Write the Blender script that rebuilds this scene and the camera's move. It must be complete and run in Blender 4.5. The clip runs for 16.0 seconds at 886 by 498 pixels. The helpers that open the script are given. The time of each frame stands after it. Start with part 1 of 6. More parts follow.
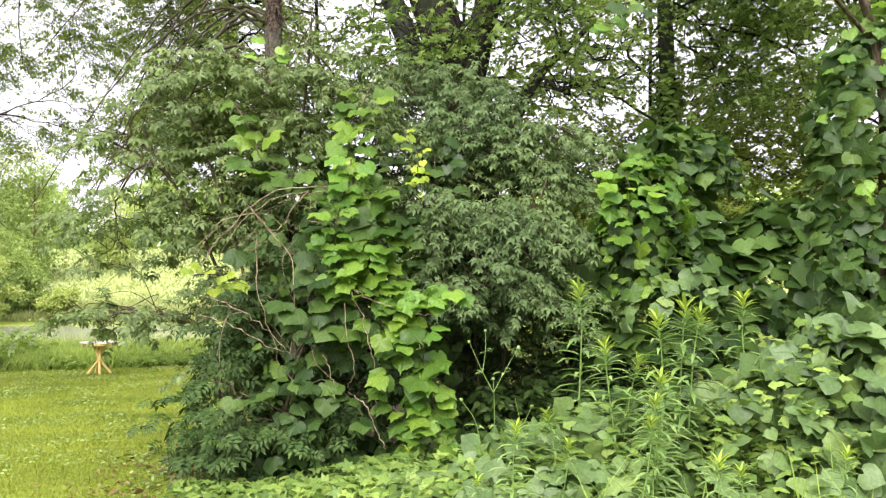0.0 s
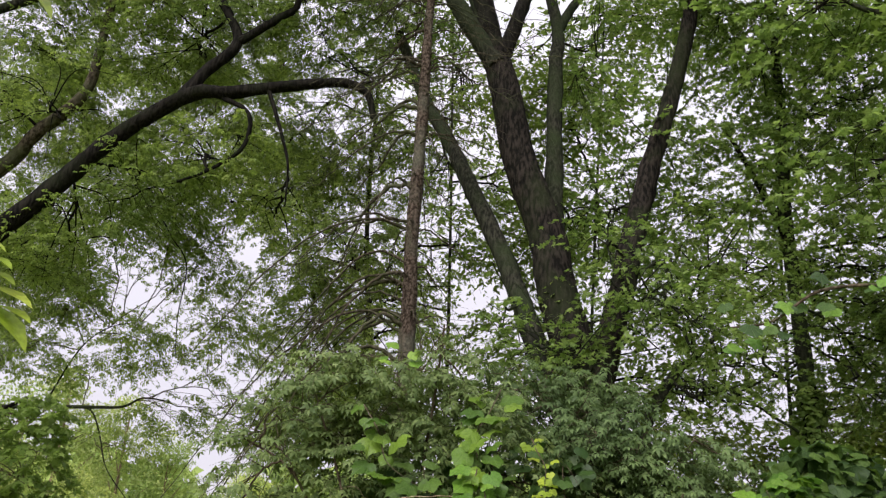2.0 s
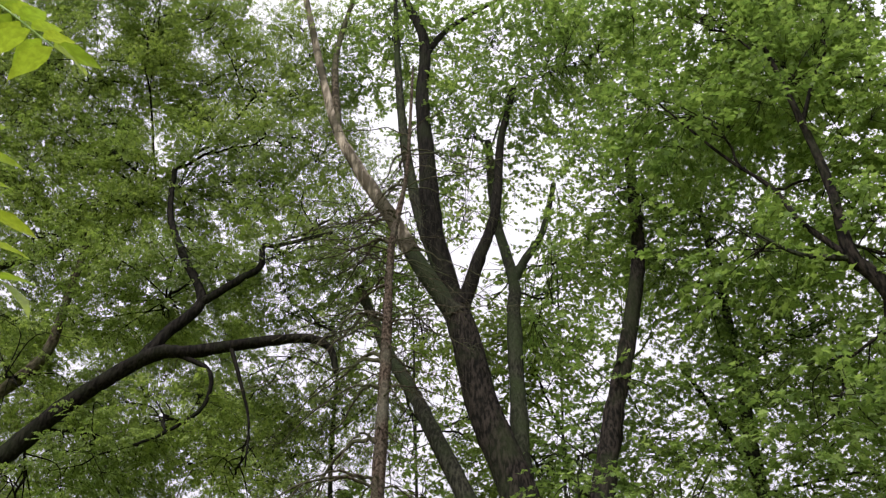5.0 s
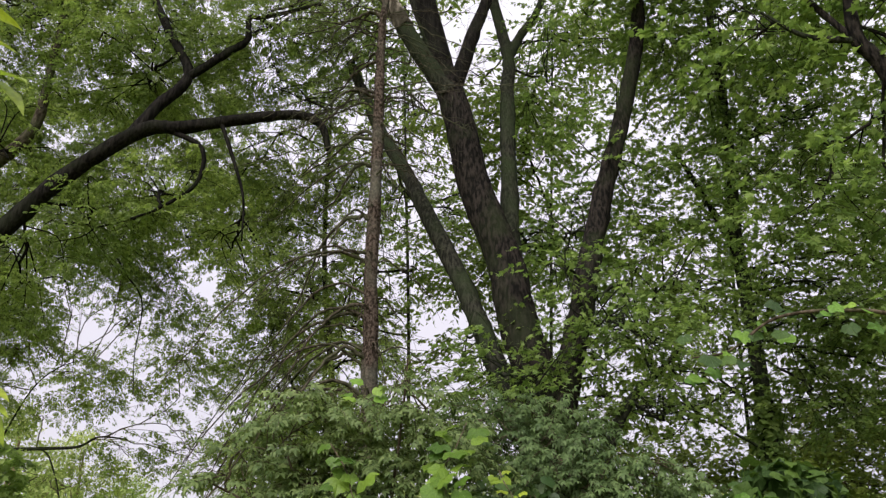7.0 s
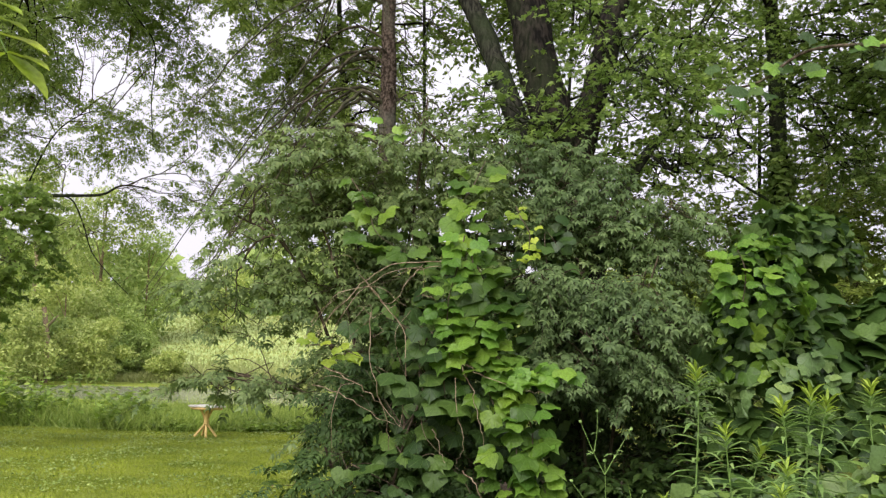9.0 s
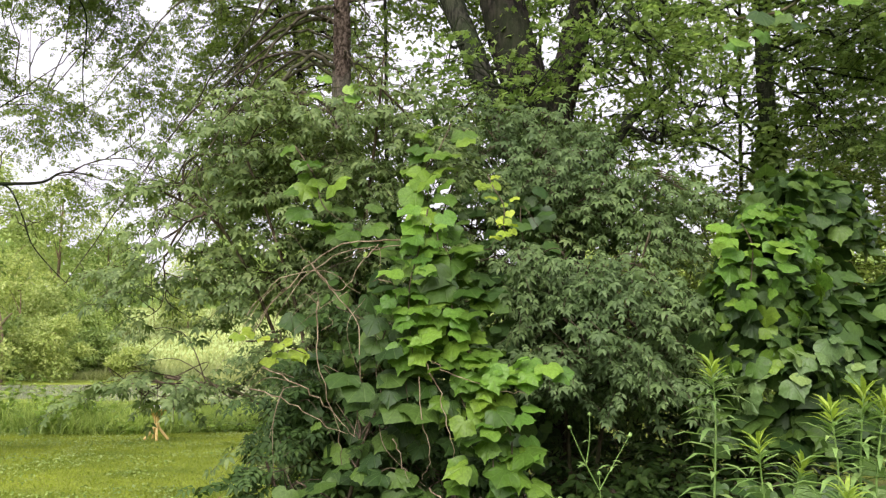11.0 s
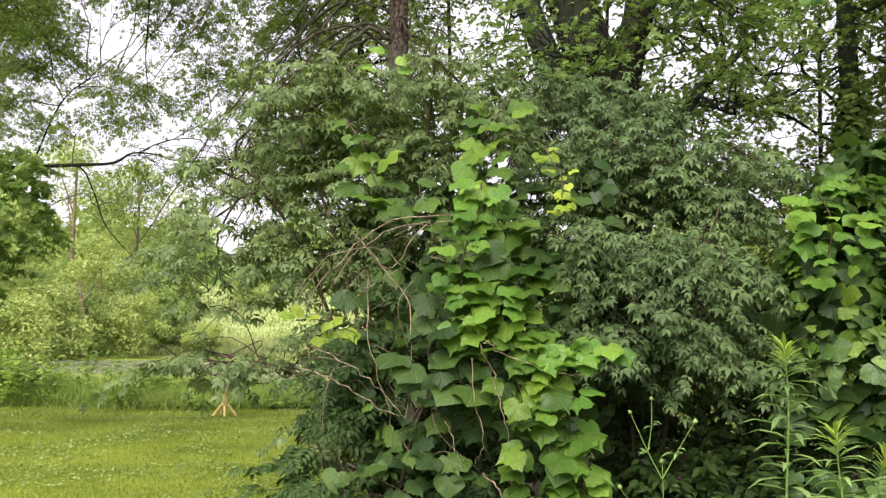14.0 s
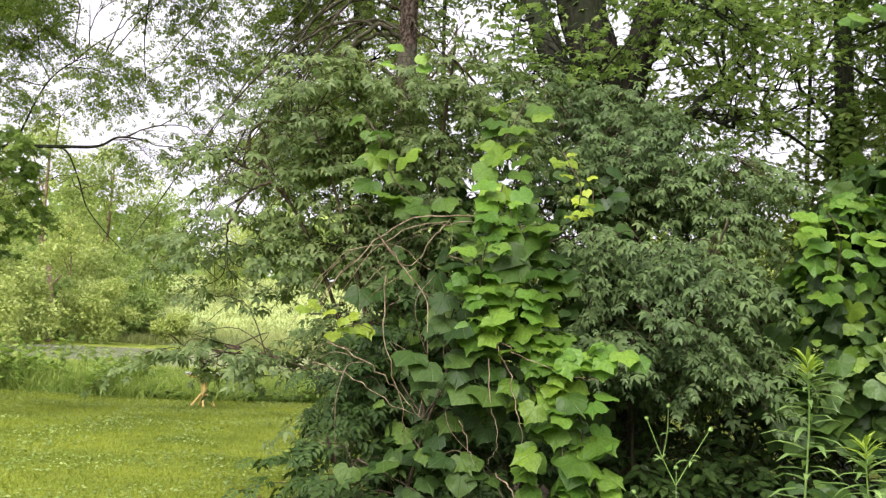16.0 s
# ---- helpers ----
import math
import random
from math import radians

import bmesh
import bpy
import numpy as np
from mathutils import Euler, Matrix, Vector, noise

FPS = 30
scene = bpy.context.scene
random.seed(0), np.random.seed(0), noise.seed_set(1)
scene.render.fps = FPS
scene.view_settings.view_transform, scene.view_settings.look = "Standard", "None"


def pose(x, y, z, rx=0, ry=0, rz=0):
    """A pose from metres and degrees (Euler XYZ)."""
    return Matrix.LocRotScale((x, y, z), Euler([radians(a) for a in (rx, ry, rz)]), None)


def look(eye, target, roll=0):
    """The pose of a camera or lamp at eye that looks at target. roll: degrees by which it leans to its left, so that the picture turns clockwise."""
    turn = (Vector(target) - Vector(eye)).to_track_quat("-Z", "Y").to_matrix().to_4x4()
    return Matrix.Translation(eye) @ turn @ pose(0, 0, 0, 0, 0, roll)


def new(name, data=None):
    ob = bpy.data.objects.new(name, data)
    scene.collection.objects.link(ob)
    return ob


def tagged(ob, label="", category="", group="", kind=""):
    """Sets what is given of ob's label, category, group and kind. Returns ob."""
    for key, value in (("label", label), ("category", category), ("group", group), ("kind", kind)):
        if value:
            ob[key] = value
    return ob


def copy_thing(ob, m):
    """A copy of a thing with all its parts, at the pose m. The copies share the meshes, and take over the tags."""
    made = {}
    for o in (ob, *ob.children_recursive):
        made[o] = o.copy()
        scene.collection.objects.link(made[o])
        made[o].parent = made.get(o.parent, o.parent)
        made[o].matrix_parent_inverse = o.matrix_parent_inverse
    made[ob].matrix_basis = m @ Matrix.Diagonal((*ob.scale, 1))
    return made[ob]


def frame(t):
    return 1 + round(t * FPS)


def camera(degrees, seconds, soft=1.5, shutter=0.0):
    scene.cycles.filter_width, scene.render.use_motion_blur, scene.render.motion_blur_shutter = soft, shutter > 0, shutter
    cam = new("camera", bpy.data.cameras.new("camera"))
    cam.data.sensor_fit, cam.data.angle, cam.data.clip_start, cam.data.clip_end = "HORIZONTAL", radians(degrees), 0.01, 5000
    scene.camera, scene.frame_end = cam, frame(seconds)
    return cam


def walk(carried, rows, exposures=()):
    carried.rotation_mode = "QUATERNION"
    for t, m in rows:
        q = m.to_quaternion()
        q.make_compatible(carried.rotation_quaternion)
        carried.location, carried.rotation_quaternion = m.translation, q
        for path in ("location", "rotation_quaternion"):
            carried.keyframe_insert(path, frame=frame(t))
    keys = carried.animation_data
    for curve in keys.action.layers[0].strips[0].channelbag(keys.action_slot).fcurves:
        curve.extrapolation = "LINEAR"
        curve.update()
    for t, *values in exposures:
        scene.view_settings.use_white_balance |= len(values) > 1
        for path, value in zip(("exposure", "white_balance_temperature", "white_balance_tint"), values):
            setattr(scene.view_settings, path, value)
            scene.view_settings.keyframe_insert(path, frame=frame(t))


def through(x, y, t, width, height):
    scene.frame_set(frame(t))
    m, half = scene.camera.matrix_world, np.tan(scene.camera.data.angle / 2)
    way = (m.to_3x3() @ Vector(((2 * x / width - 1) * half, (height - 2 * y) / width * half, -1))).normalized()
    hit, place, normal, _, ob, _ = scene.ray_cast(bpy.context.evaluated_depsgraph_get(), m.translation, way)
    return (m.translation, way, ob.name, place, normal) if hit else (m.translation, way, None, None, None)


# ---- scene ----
cam = camera(54.0, 16.0, soft=1.35)
PATH = [
    (0, (-0.047, 0.054, 1.528), (-0.011, 2.05, 1.644), 0.1),
    (0.5, (-0.065, 0.088, 1.619), (-0.144, 2.076, 1.817), 0.1),
    (1, (-0.135, 0.099, 1.671), (-0.315, 2.05, 2.069), 2.3),
    (1.5, (-0.127, 0.054, 1.705), (-0.363, 1.942, 2.322), 3.4),
    (2, (-0.066, 0.018, 1.684), (-0.325, 1.856, 2.43), 3.9),
    (2.5, (-0.054, -0.002, 1.689), (-0.303, 1.781, 2.56), 3.0),
    (3, (-0.049, 0.0, 1.686), (-0.253, 1.713, 2.699), 1.7),
    (3.5, (-0.049, -0.013, 1.691), (-0.218, 1.607, 2.852), 1.1),
    (4, (-0.052, -0.028, 1.692), (-0.22, 1.527, 2.938), 0.9),
    (6.5, (-0.109, -0.106, 1.806), (-0.252, 1.618, 2.81), 0.3),
    (7, (-0.107, -0.092, 1.799), (-0.264, 1.739, 2.588), 0.8),
    (7.5, (-0.11, -0.084, 1.765), (-0.299, 1.792, 2.432), 1.4),
    (8, (-0.127, -0.073, 1.696), (-0.359, 1.851, 2.191), 2.4),
    (8.5, (-0.146, -0.078, 1.619), (-0.374, 1.874, 1.991), 2.6),
    (9, (-0.171, -0.029, 1.55), (-0.357, 1.943, 1.827), 2.0),
    (11.5, (-0.214, 1.238, 1.614), (-0.326, 3.218, 1.87), 0.8),
    (12, (-0.179, 1.27, 1.617), (-0.339, 3.247, 1.868), 1.2),
    (12.5, (-0.162, 1.282, 1.601), (-0.419, 3.254, 1.814), 2.0),
    (13, (-0.164, 1.308, 1.611), (-0.424, 3.28, 1.819), 1.9),
    (13.5, (-0.142, 1.317, 1.612), (-0.417, 3.288, 1.812), 1.6),
    (14, (-0.129, 1.316, 1.618), (-0.4, 3.287, 1.822), 1.1),
    (14.5, (-0.209, 1.294, 1.612), (-0.441, 3.268, 1.831), 1.6),
    (15, (-0.337, 1.282, 1.606), (-0.558, 3.258, 1.829), 2.0),
    (15.5, (-0.4, 1.269, 1.608), (-0.623, 3.244, 1.832), 2.0),
    (16, (-0.44, 1.255, 1.609), (-0.645, 3.234, 1.813), 3.4),
]
EXPOSURES = [(0, 1.74), (0.5, 1.4), (1.0, 1.0), (1.5, 0.76), (2.0, 0.73), (4.0, 0.81), (6.5, 0.71), (8.0, 0.64), (9.0, 0.95), (11.5, 1.26), (16.0, 1.32)]
walk(cam, [(t, look(eye, target, roll)) for t, eye, target, roll in PATH], EXPOSURES)
# ---- overcast daylight ----
world = bpy.data.worlds.new("overcast_sky")
scene.world = world
world.use_nodes = True
wn = world.node_tree
wn.nodes.clear()
w_out = wn.nodes.new("ShaderNodeOutputWorld")
w_bg = wn.nodes.new("ShaderNodeBackground")
w_sky = wn.nodes.new("ShaderNodeTexSky")
w_sky.sky_type = "NISHITA"
w_sky.sun_disc = False
w_sky.sun_elevation = radians(40)
w_sky.sun_rotation = radians(197)
w_sky.dust_density = 6.0
w_mix = wn.nodes.new("ShaderNodeMix")
w_mix.data_type = "RGBA"
w_mix.inputs[0].default_value = 0.93
w_mix.inputs[7].default_value = (9.2, 8.8, 9.9, 1)
wn.links.new(w_sky.outputs[0], w_mix.inputs[6])
# an overcast sky is about three times as bright overhead as at the horizon
w_dir = wn.nodes.new("ShaderNodeTexCoord")
w_sep = wn.nodes.new("ShaderNodeSeparateXYZ")
w_lum = wn.nodes.new("ShaderNodeMapRange")
w_lum.inputs["From Min"].default_value = 0.0
w_lum.inputs["From Max"].default_value = 1.0
w_lum.inputs["To Min"].default_value = 0.0585
w_lum.inputs["To Max"].default_value = 0.118
wn.links.new(w_dir.outputs["Generated"], w_sep.inputs[0])
w_sq = wn.nodes.new("ShaderNodeMath")
w_sq.operation = "MULTIPLY"
w_up = wn.nodes.new("ShaderNodeMath")
w_up.operation = "MAXIMUM"
w_up.inputs[1].default_value = 0.0
wn.links.new(w_sep.outputs["Z"], w_up.inputs[0])
wn.links.new(w_up.outputs[0], w_sq.inputs[0])
wn.links.new(w_up.outputs[0], w_sq.inputs[1])
wn.links.new(w_sq.outputs[0], w_lum.inputs["Value"])
wn.links.new(w_lum.outputs[0], w_bg.inputs[1])
wn.links.new(w_mix.outputs[2], w_bg.inputs[0])
wn.links.new(w_bg.outputs[0], w_out.inputs[0])

sun_data = bpy.data.lights.new("sun", "SUN")
sun_data.energy = 2.9
sun_data.angle = radians(50)
sun_data.color = (1.0, 0.97, 0.92)
sun = new("sun", sun_data)
sun.matrix_world = look((-6, -14, 17), (0, 6, 0))

rng = np.random.default_rng(7)


# ---- materials ----
def node_material(name):
    m = bpy.data.materials.new(name)
    m.use_nodes = True
    nt = m.node_tree
    nt.nodes.clear()
    out = nt.nodes.new("ShaderNodeOutputMaterial")
    return m, nt, out


def ramp(nt, fac, stops):
    r = nt.nodes.new("ShaderNodeValToRGB")
    while len(r.color_ramp.elements) < len(stops):
        r.color_ramp.elements.new(0.5)
    for e, (p, c) in zip(r.color_ramp.elements, stops):
        e.position = p
        e.color = (*c, 1)
    nt.links.new(fac, r.inputs[0])
    return r.outputs[0]


def mix_rgb(nt, fac, a, b, mode="MIX"):
    m = nt.nodes.new("ShaderNodeMix")
    m.data_type, m.blend_type = "RGBA", mode
    for sock, v in ((m.inputs[0], fac), (m.inputs[6], a), (m.inputs[7], b)):
        if isinstance(v, (int, float)):
            sock.default_value = v
        elif isinstance(v, tuple):
            sock.default_value = (*v, 1)
        else:
            nt.links.new(v, sock)
    return m.outputs[2]


def noise_tex(nt, scale, detail=3.0, stretch=None):
    n = nt.nodes.new("ShaderNodeTexNoise")
    n.inputs["Scale"].default_value = scale
    n.inputs["Detail"].default_value = detail
    geo = nt.nodes.new("ShaderNodeNewGeometry")
    if stretch:
        mp = nt.nodes.new("ShaderNodeMapping")
        mp.inputs["Scale"].default_value = stretch
        nt.links.new(geo.outputs["Position"], mp.inputs[0])
        nt.links.new(mp.outputs[0], n.inputs["Vector"])
    else:
        nt.links.new(geo.outputs["Position"], n.inputs["Vector"])
    return n.outputs[0]


def leaf_material(name, dark, mid, light, through=0.35, rough=0.5, patch=1.2, single=False, veins=0.0):
    """Leaf: colour varies leaf by leaf and in patches; light shines through it."""
    m, nt, out = node_material(name)
    if single:
        rand = nt.nodes.new("ShaderNodeObjectInfo").outputs["Random"]
    else:
        rand = nt.nodes.new("ShaderNodeNewGeometry").outputs["Random Per Island"]
    col = ramp(nt, rand, [(0.0, dark), (0.5, mid), (1.0, light)])
    # lit and dim patches over the foliage, painted by noise
    pn = noise_tex(nt, patch)
    lit = ramp(nt, pn, [(0.3, (0.62, 0.66, 0.62)), (0.7, (1.25, 1.2, 1.1))])
    col = mix_rgb(nt, 1.0, col, lit, "MULTIPLY")
    fine = noise_tex(nt, 60.0, 2.0)
    spots = ramp(nt, fine, [(0.35, (0.8, 0.8, 0.75)), (0.65, (1.1, 1.1, 1.1))])
    col = mix_rgb(nt, 1.0, col, spots, "MULTIPLY")
    b = nt.nodes.new("ShaderNodeBsdfPrincipled")
    b.inputs["Roughness"].default_value = rough
    b.inputs["Specular IOR Level"].default_value = 0.26
    if veins:
        # palmate veins fanning from the leaf's stalk
        tc = nt.nodes.new("ShaderNodeTexCoord")
        sp = nt.nodes.new("ShaderNodeSeparateXYZ")
        nt.links.new(tc.outputs["Object"], sp.inputs[0])
        chain = sp.outputs["X"]
        at = nt.nodes.new("ShaderNodeMath")
        at.operation = "ARCTAN2"
        sh = nt.nodes.new("ShaderNodeMath")
        sh.inputs[1].default_value = 0.03
        nt.links.new(sp.outputs["Y"], sh.inputs[0])
        nt.links.new(chain, at.inputs[0])
        nt.links.new(sh.outputs[0], at.inputs[1])
        chain = at.outputs[0]
        for op, val in (("MULTIPLY", 10.0), ("COSINE", 0.0), ("MAXIMUM", 0.0), ("POWER", 26.0)):
            mt = nt.nodes.new("ShaderNodeMath")
            mt.operation = op
            nt.links.new(chain, mt.inputs[0])
            mt.inputs[1].default_value = val
            chain = mt.outputs[0]
        col = mix_rgb(nt, chain, col, mix_rgb(nt, veins, col, (0.3, 0.42, 0.14)))
        bp = nt.nodes.new("ShaderNodeBump")
        bp.inputs["Strength"].default_value = 0.5
        bp.inputs["Distance"].default_value = 0.006
        bp.invert = True
        nt.links.new(chain, bp.inputs["Height"])
        nt.links.new(bp.outputs[0], b.inputs["Normal"])
    nt.links.new(col, b.inputs["Base Color"])
    t = nt.nodes.new("ShaderNodeBsdfTranslucent")
    warm = mix_rgb(nt, 1.0, col, (1.06, 1.1, 0.8), "MULTIPLY")
    nt.links.new(warm, t.inputs["Color"])
    mx = nt.nodes.new("ShaderNodeMixShader")
    mx.inputs[0].default_value = through
    nt.links.new(b.outputs[0], mx.inputs[1])
    nt.links.new(t.outputs[0], mx.inputs[2])
    nt.links.new(mx.outputs[0], out.inputs[0])
    return m


def bark_material(name, dark, light, moss=(0.05, 0.07, 0.03), mossy=0.4, scale=26.0, rough=0.9, grain=0.16):
    m, nt, out = node_material(name)
    n1 = noise_tex(nt, scale, 5.0, (1.0, 1.0, grain))
    n2 = noise_tex(nt, 1.6, 3.0)
    n3 = noise_tex(nt, 40.0, 3.0)
    col = ramp(nt, n1, [(0.42, dark), (0.6, light)])
    mask = ramp(nt, n2, [(0.62 - mossy * 0.4, (0, 0, 0)), (0.9 - mossy * 0.4, (1, 1, 1))])
    col = mix_rgb(nt, mask, col, moss)
    col = mix_rgb(nt, 0.4, col, ramp(nt, n3, [(0.3, (0.5, 0.5, 0.5)), (0.7, (1.3, 1.3, 1.3))]), "MULTIPLY")
    b = nt.nodes.new("ShaderNodeBsdfPrincipled")
    b.inputs["Roughness"].default_value = rough
    b.inputs["Specular IOR Level"].default_value = 0.06
    nt.links.new(col, b.inputs["Base Color"])
    bump = nt.nodes.new("ShaderNodeBump")
    bump.inputs["Strength"].default_value = 1.0
    bump.inputs["Distance"].default_value = 0.03
    nt.links.new(n1, bump.inputs["Height"])
    nt.links.new(bump.outputs[0], b.inputs["Normal"])
    nt.links.new(b.outputs[0], out.inputs[0])
    return m


def plain_material(name, a, b_col, scale=20.0, rough=0.8, bump_d=0.01, stretch=None):
    m, nt, out = node_material(name)
    n = noise_tex(nt, scale, 4.0, stretch)
    n2 = noise_tex(nt, scale * 0.12, 2.0)
    col = mix_rgb(nt, 0.6, ramp(nt, n, [(0.35, a), (0.65, b_col)]), ramp(nt, n2, [(0.3, (0.7, 0.7, 0.7)), (0.7, (1.2, 1.2, 1.2))]), "MULTIPLY")
    b = nt.nodes.new("ShaderNodeBsdfPrincipled")
    b.inputs["Roughness"].default_value = rough
    nt.links.new(col, b.inputs["Base Color"])
    bump = nt.nodes.new("ShaderNodeBump")
    bump.inputs["Distance"].default_value = bump_d
    bump.inputs["Strength"].default_value = 0.6
    nt.links.new(n, bump.inputs["Height"])
    nt.links.new(bump.outputs[0], b.inputs["Normal"])
    nt.links.new(b.outputs[0], out.inputs[0])
    return m


M_LOCUST = leaf_material("small_tree_leaf", (0.132, 0.195, 0.045), (0.195, 0.27, 0.068), (0.272, 0.35, 0.1), 0.58, patch=0.5)
M_MAPLE = leaf_material("maple_leaf", (0.13, 0.205, 0.058), (0.192, 0.283, 0.08), (0.274, 0.372, 0.117), 0.58, patch=0.6)
M_BACK = leaf_material("back_tree_leaf", (0.106, 0.158, 0.0364), (0.157, 0.221, 0.0546), (0.224, 0.294, 0.078), 0.58, patch=0.4)
M_SHRUB = leaf_material("shrub_leaf", (0.092, 0.14, 0.05), (0.15, 0.212, 0.079), (0.235, 0.302, 0.125), 0.42, 0.5, patch=0.9)
M_GREY = leaf_material("grey_green_leaf", (0.072, 0.117, 0.044), (0.108, 0.166, 0.063), (0.162, 0.234, 0.094), 0.38, 0.55, patch=1.0)
# leaf colour darkened to stand for shade inside the thicket
M_DARKLEAF = leaf_material("shade_dark_undergrowth_leaf", (0.0388, 0.0765, 0.0226), (0.062, 0.113, 0.0323), (0.0973, 0.161, 0.0445), 0.33, 0.4, patch=1.0)
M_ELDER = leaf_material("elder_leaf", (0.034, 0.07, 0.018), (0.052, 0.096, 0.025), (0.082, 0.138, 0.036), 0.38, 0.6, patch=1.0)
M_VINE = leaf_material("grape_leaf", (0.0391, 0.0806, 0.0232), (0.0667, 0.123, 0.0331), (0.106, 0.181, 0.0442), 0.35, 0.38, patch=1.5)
# one grape leaf in dark, bright and middle tones: lighting put into colour
M_VINE1 = leaf_material("grape_leaf_single", (0.025, 0.056, 0.016), (0.048, 0.093, 0.022), (0.1, 0.168, 0.033), 0.38, 0.5, patch=1.5, single=True, veins=0.13)
M_BRIGHT1 = leaf_material("lit_grape_leaf", (0.0931, 0.195, 0.0338), (0.147, 0.28, 0.0425), (0.23, 0.366, 0.0575), 0.42, 0.4, patch=2.0, single=True, veins=0.13)
M_MID1 = leaf_material("mid_lit_grape_leaf", (0.057, 0.117, 0.0217), (0.095, 0.177, 0.0267), (0.171, 0.268, 0.0361), 0.4, 0.4, patch=2.0, single=True, veins=0.13)
M_YELLOW1 = leaf_material("yellowing_leaf", (0.22, 0.32, 0.04), (0.28, 0.37, 0.045), (0.33, 0.4, 0.05), 0.4, 0.45, patch=2.0, single=True)
# grape leaf lightened in colour for the light on upward-facing blades
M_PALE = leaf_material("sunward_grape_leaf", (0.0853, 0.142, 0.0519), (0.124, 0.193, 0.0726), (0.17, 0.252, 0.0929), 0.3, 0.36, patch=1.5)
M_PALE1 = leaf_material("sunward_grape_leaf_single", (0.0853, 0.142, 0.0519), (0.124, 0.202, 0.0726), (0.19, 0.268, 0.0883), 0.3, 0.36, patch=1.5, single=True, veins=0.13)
# brighter, yellower hedge colour includes the light falling behind the thicket
M_HEDGE = leaf_material("lit_hedge_leaf", (0.165, 0.242, 0.046), (0.242, 0.326, 0.069), (0.341, 0.42, 0.103), 0.4, patch=0.3)
# distant haze is put into these two leaf colours, paler than real foliage
M_FAR = leaf_material("hazed_far_leaf", (0.235, 0.31, 0.085), (0.345, 0.42, 0.13), (0.47, 0.52, 0.2), 0.42, patch=0.12)
M_FARDARK = leaf_material("hazed_far_dark_leaf", (0.165, 0.25, 0.07), (0.26, 0.35, 0.1), (0.37, 0.46, 0.15), 0.38, patch=0.12)
M_GOLDROD = leaf_material("goldenrod_leaf", (0.15, 0.25, 0.08), (0.215, 0.335, 0.11), (0.29, 0.41, 0.145), 0.35, patch=3.0, single=True)
M_GOLDTIP = leaf_material("goldenrod_tip", (0.24, 0.35, 0.055), (0.31, 0.42, 0.065), (0.37, 0.47, 0.08), 0.4, patch=3.0, single=True)
M_GRASS = leaf_material("lawn_blade", (0.155, 0.205, 0.022), (0.225, 0.285, 0.032), (0.31, 0.36, 0.055), 0.35, 0.5, patch=0.7)
M_CLOVER = leaf_material("clover_leaf", (0.147, 0.223, 0.0575), (0.231, 0.32, 0.092), (0.336, 0.407, 0.161), 0.3, 0.5, patch=0.8)
M_REED = leaf_material("tall_grass_blade", (0.21, 0.31, 0.065), (0.315, 0.42, 0.1), (0.44, 0.52, 0.16), 0.38, 0.55, patch=0.4)
M_STRAW = leaf_material("pale_meadow_blade", (0.24, 0.285, 0.105), (0.33, 0.37, 0.15), (0.42, 0.44, 0.2), 0.3, 0.6, patch=0.15)
M_WEED = leaf_material("weed_leaf", (0.17, 0.27, 0.05), (0.27, 0.39, 0.08), (0.39, 0.49, 0.125), 0.38, 0.55, patch=0.8)
M_HERB = leaf_material("herb_leaf", (0.1, 0.172, 0.04), (0.16, 0.252, 0.058), (0.255, 0.35, 0.085), 0.35, 0.5, patch=1.2)
M_LITTER = leaf_material("dead_leaf", (0.12, 0.07, 0.03), (0.2, 0.12, 0.06), (0.28, 0.19, 0.1), 0.15, 0.8, patch=2.0)
# maple bark colour lowered to include shade from the leaves overhead
M_BARK = bark_material("shade_dark_maple_bark", (0.005, 0.0045, 0.004), (0.026, 0.021, 0.018), (0.02, 0.025, 0.012), 0.35, grain=0.28)
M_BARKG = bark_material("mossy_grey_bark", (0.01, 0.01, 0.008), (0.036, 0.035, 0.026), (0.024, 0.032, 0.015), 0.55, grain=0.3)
M_BARKB = bark_material("near_black_bark", (0.004, 0.0036, 0.003), (0.015, 0.013, 0.011), (0.013, 0.016, 0.008), 0.25)
M_SPRUCE = bark_material("dead_spruce_bark", (0.024, 0.017, 0.013), (0.098, 0.074, 0.06), (0.09, 0.09, 0.07), 0.3, 30.0, grain=0.8)
M_DEADWOOD = bark_material("lichened_dead_twig", (0.025, 0.02, 0.014), (0.082, 0.068, 0.05), (0.06, 0.066, 0.036), 0.5, 18.0, grain=0.6)
M_BLEACHED = bark_material("bleached_snag_wood", (0.06, 0.048, 0.036), (0.4, 0.34, 0.28), (0.045, 0.04, 0.028), 0.75, 9.0, grain=0.12)
M_TWIG = bark_material("shrub_twig_bark", (0.04, 0.03, 0.02), (0.11, 0.085, 0.06), (0.06, 0.07, 0.03), 0.3, 25.0)
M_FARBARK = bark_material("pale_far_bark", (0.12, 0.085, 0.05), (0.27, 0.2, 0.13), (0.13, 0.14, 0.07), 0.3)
M_DRYVINE = bark_material("dry_vine_stem", (0.14, 0.1, 0.068), (0.31, 0.245, 0.17), (0.18, 0.145, 0.095), 0.3, 25.0)
M_STEM = plain_material("green_stem", (0.1, 0.18, 0.04), (0.17, 0.26, 0.06), 30.0, 0.5)


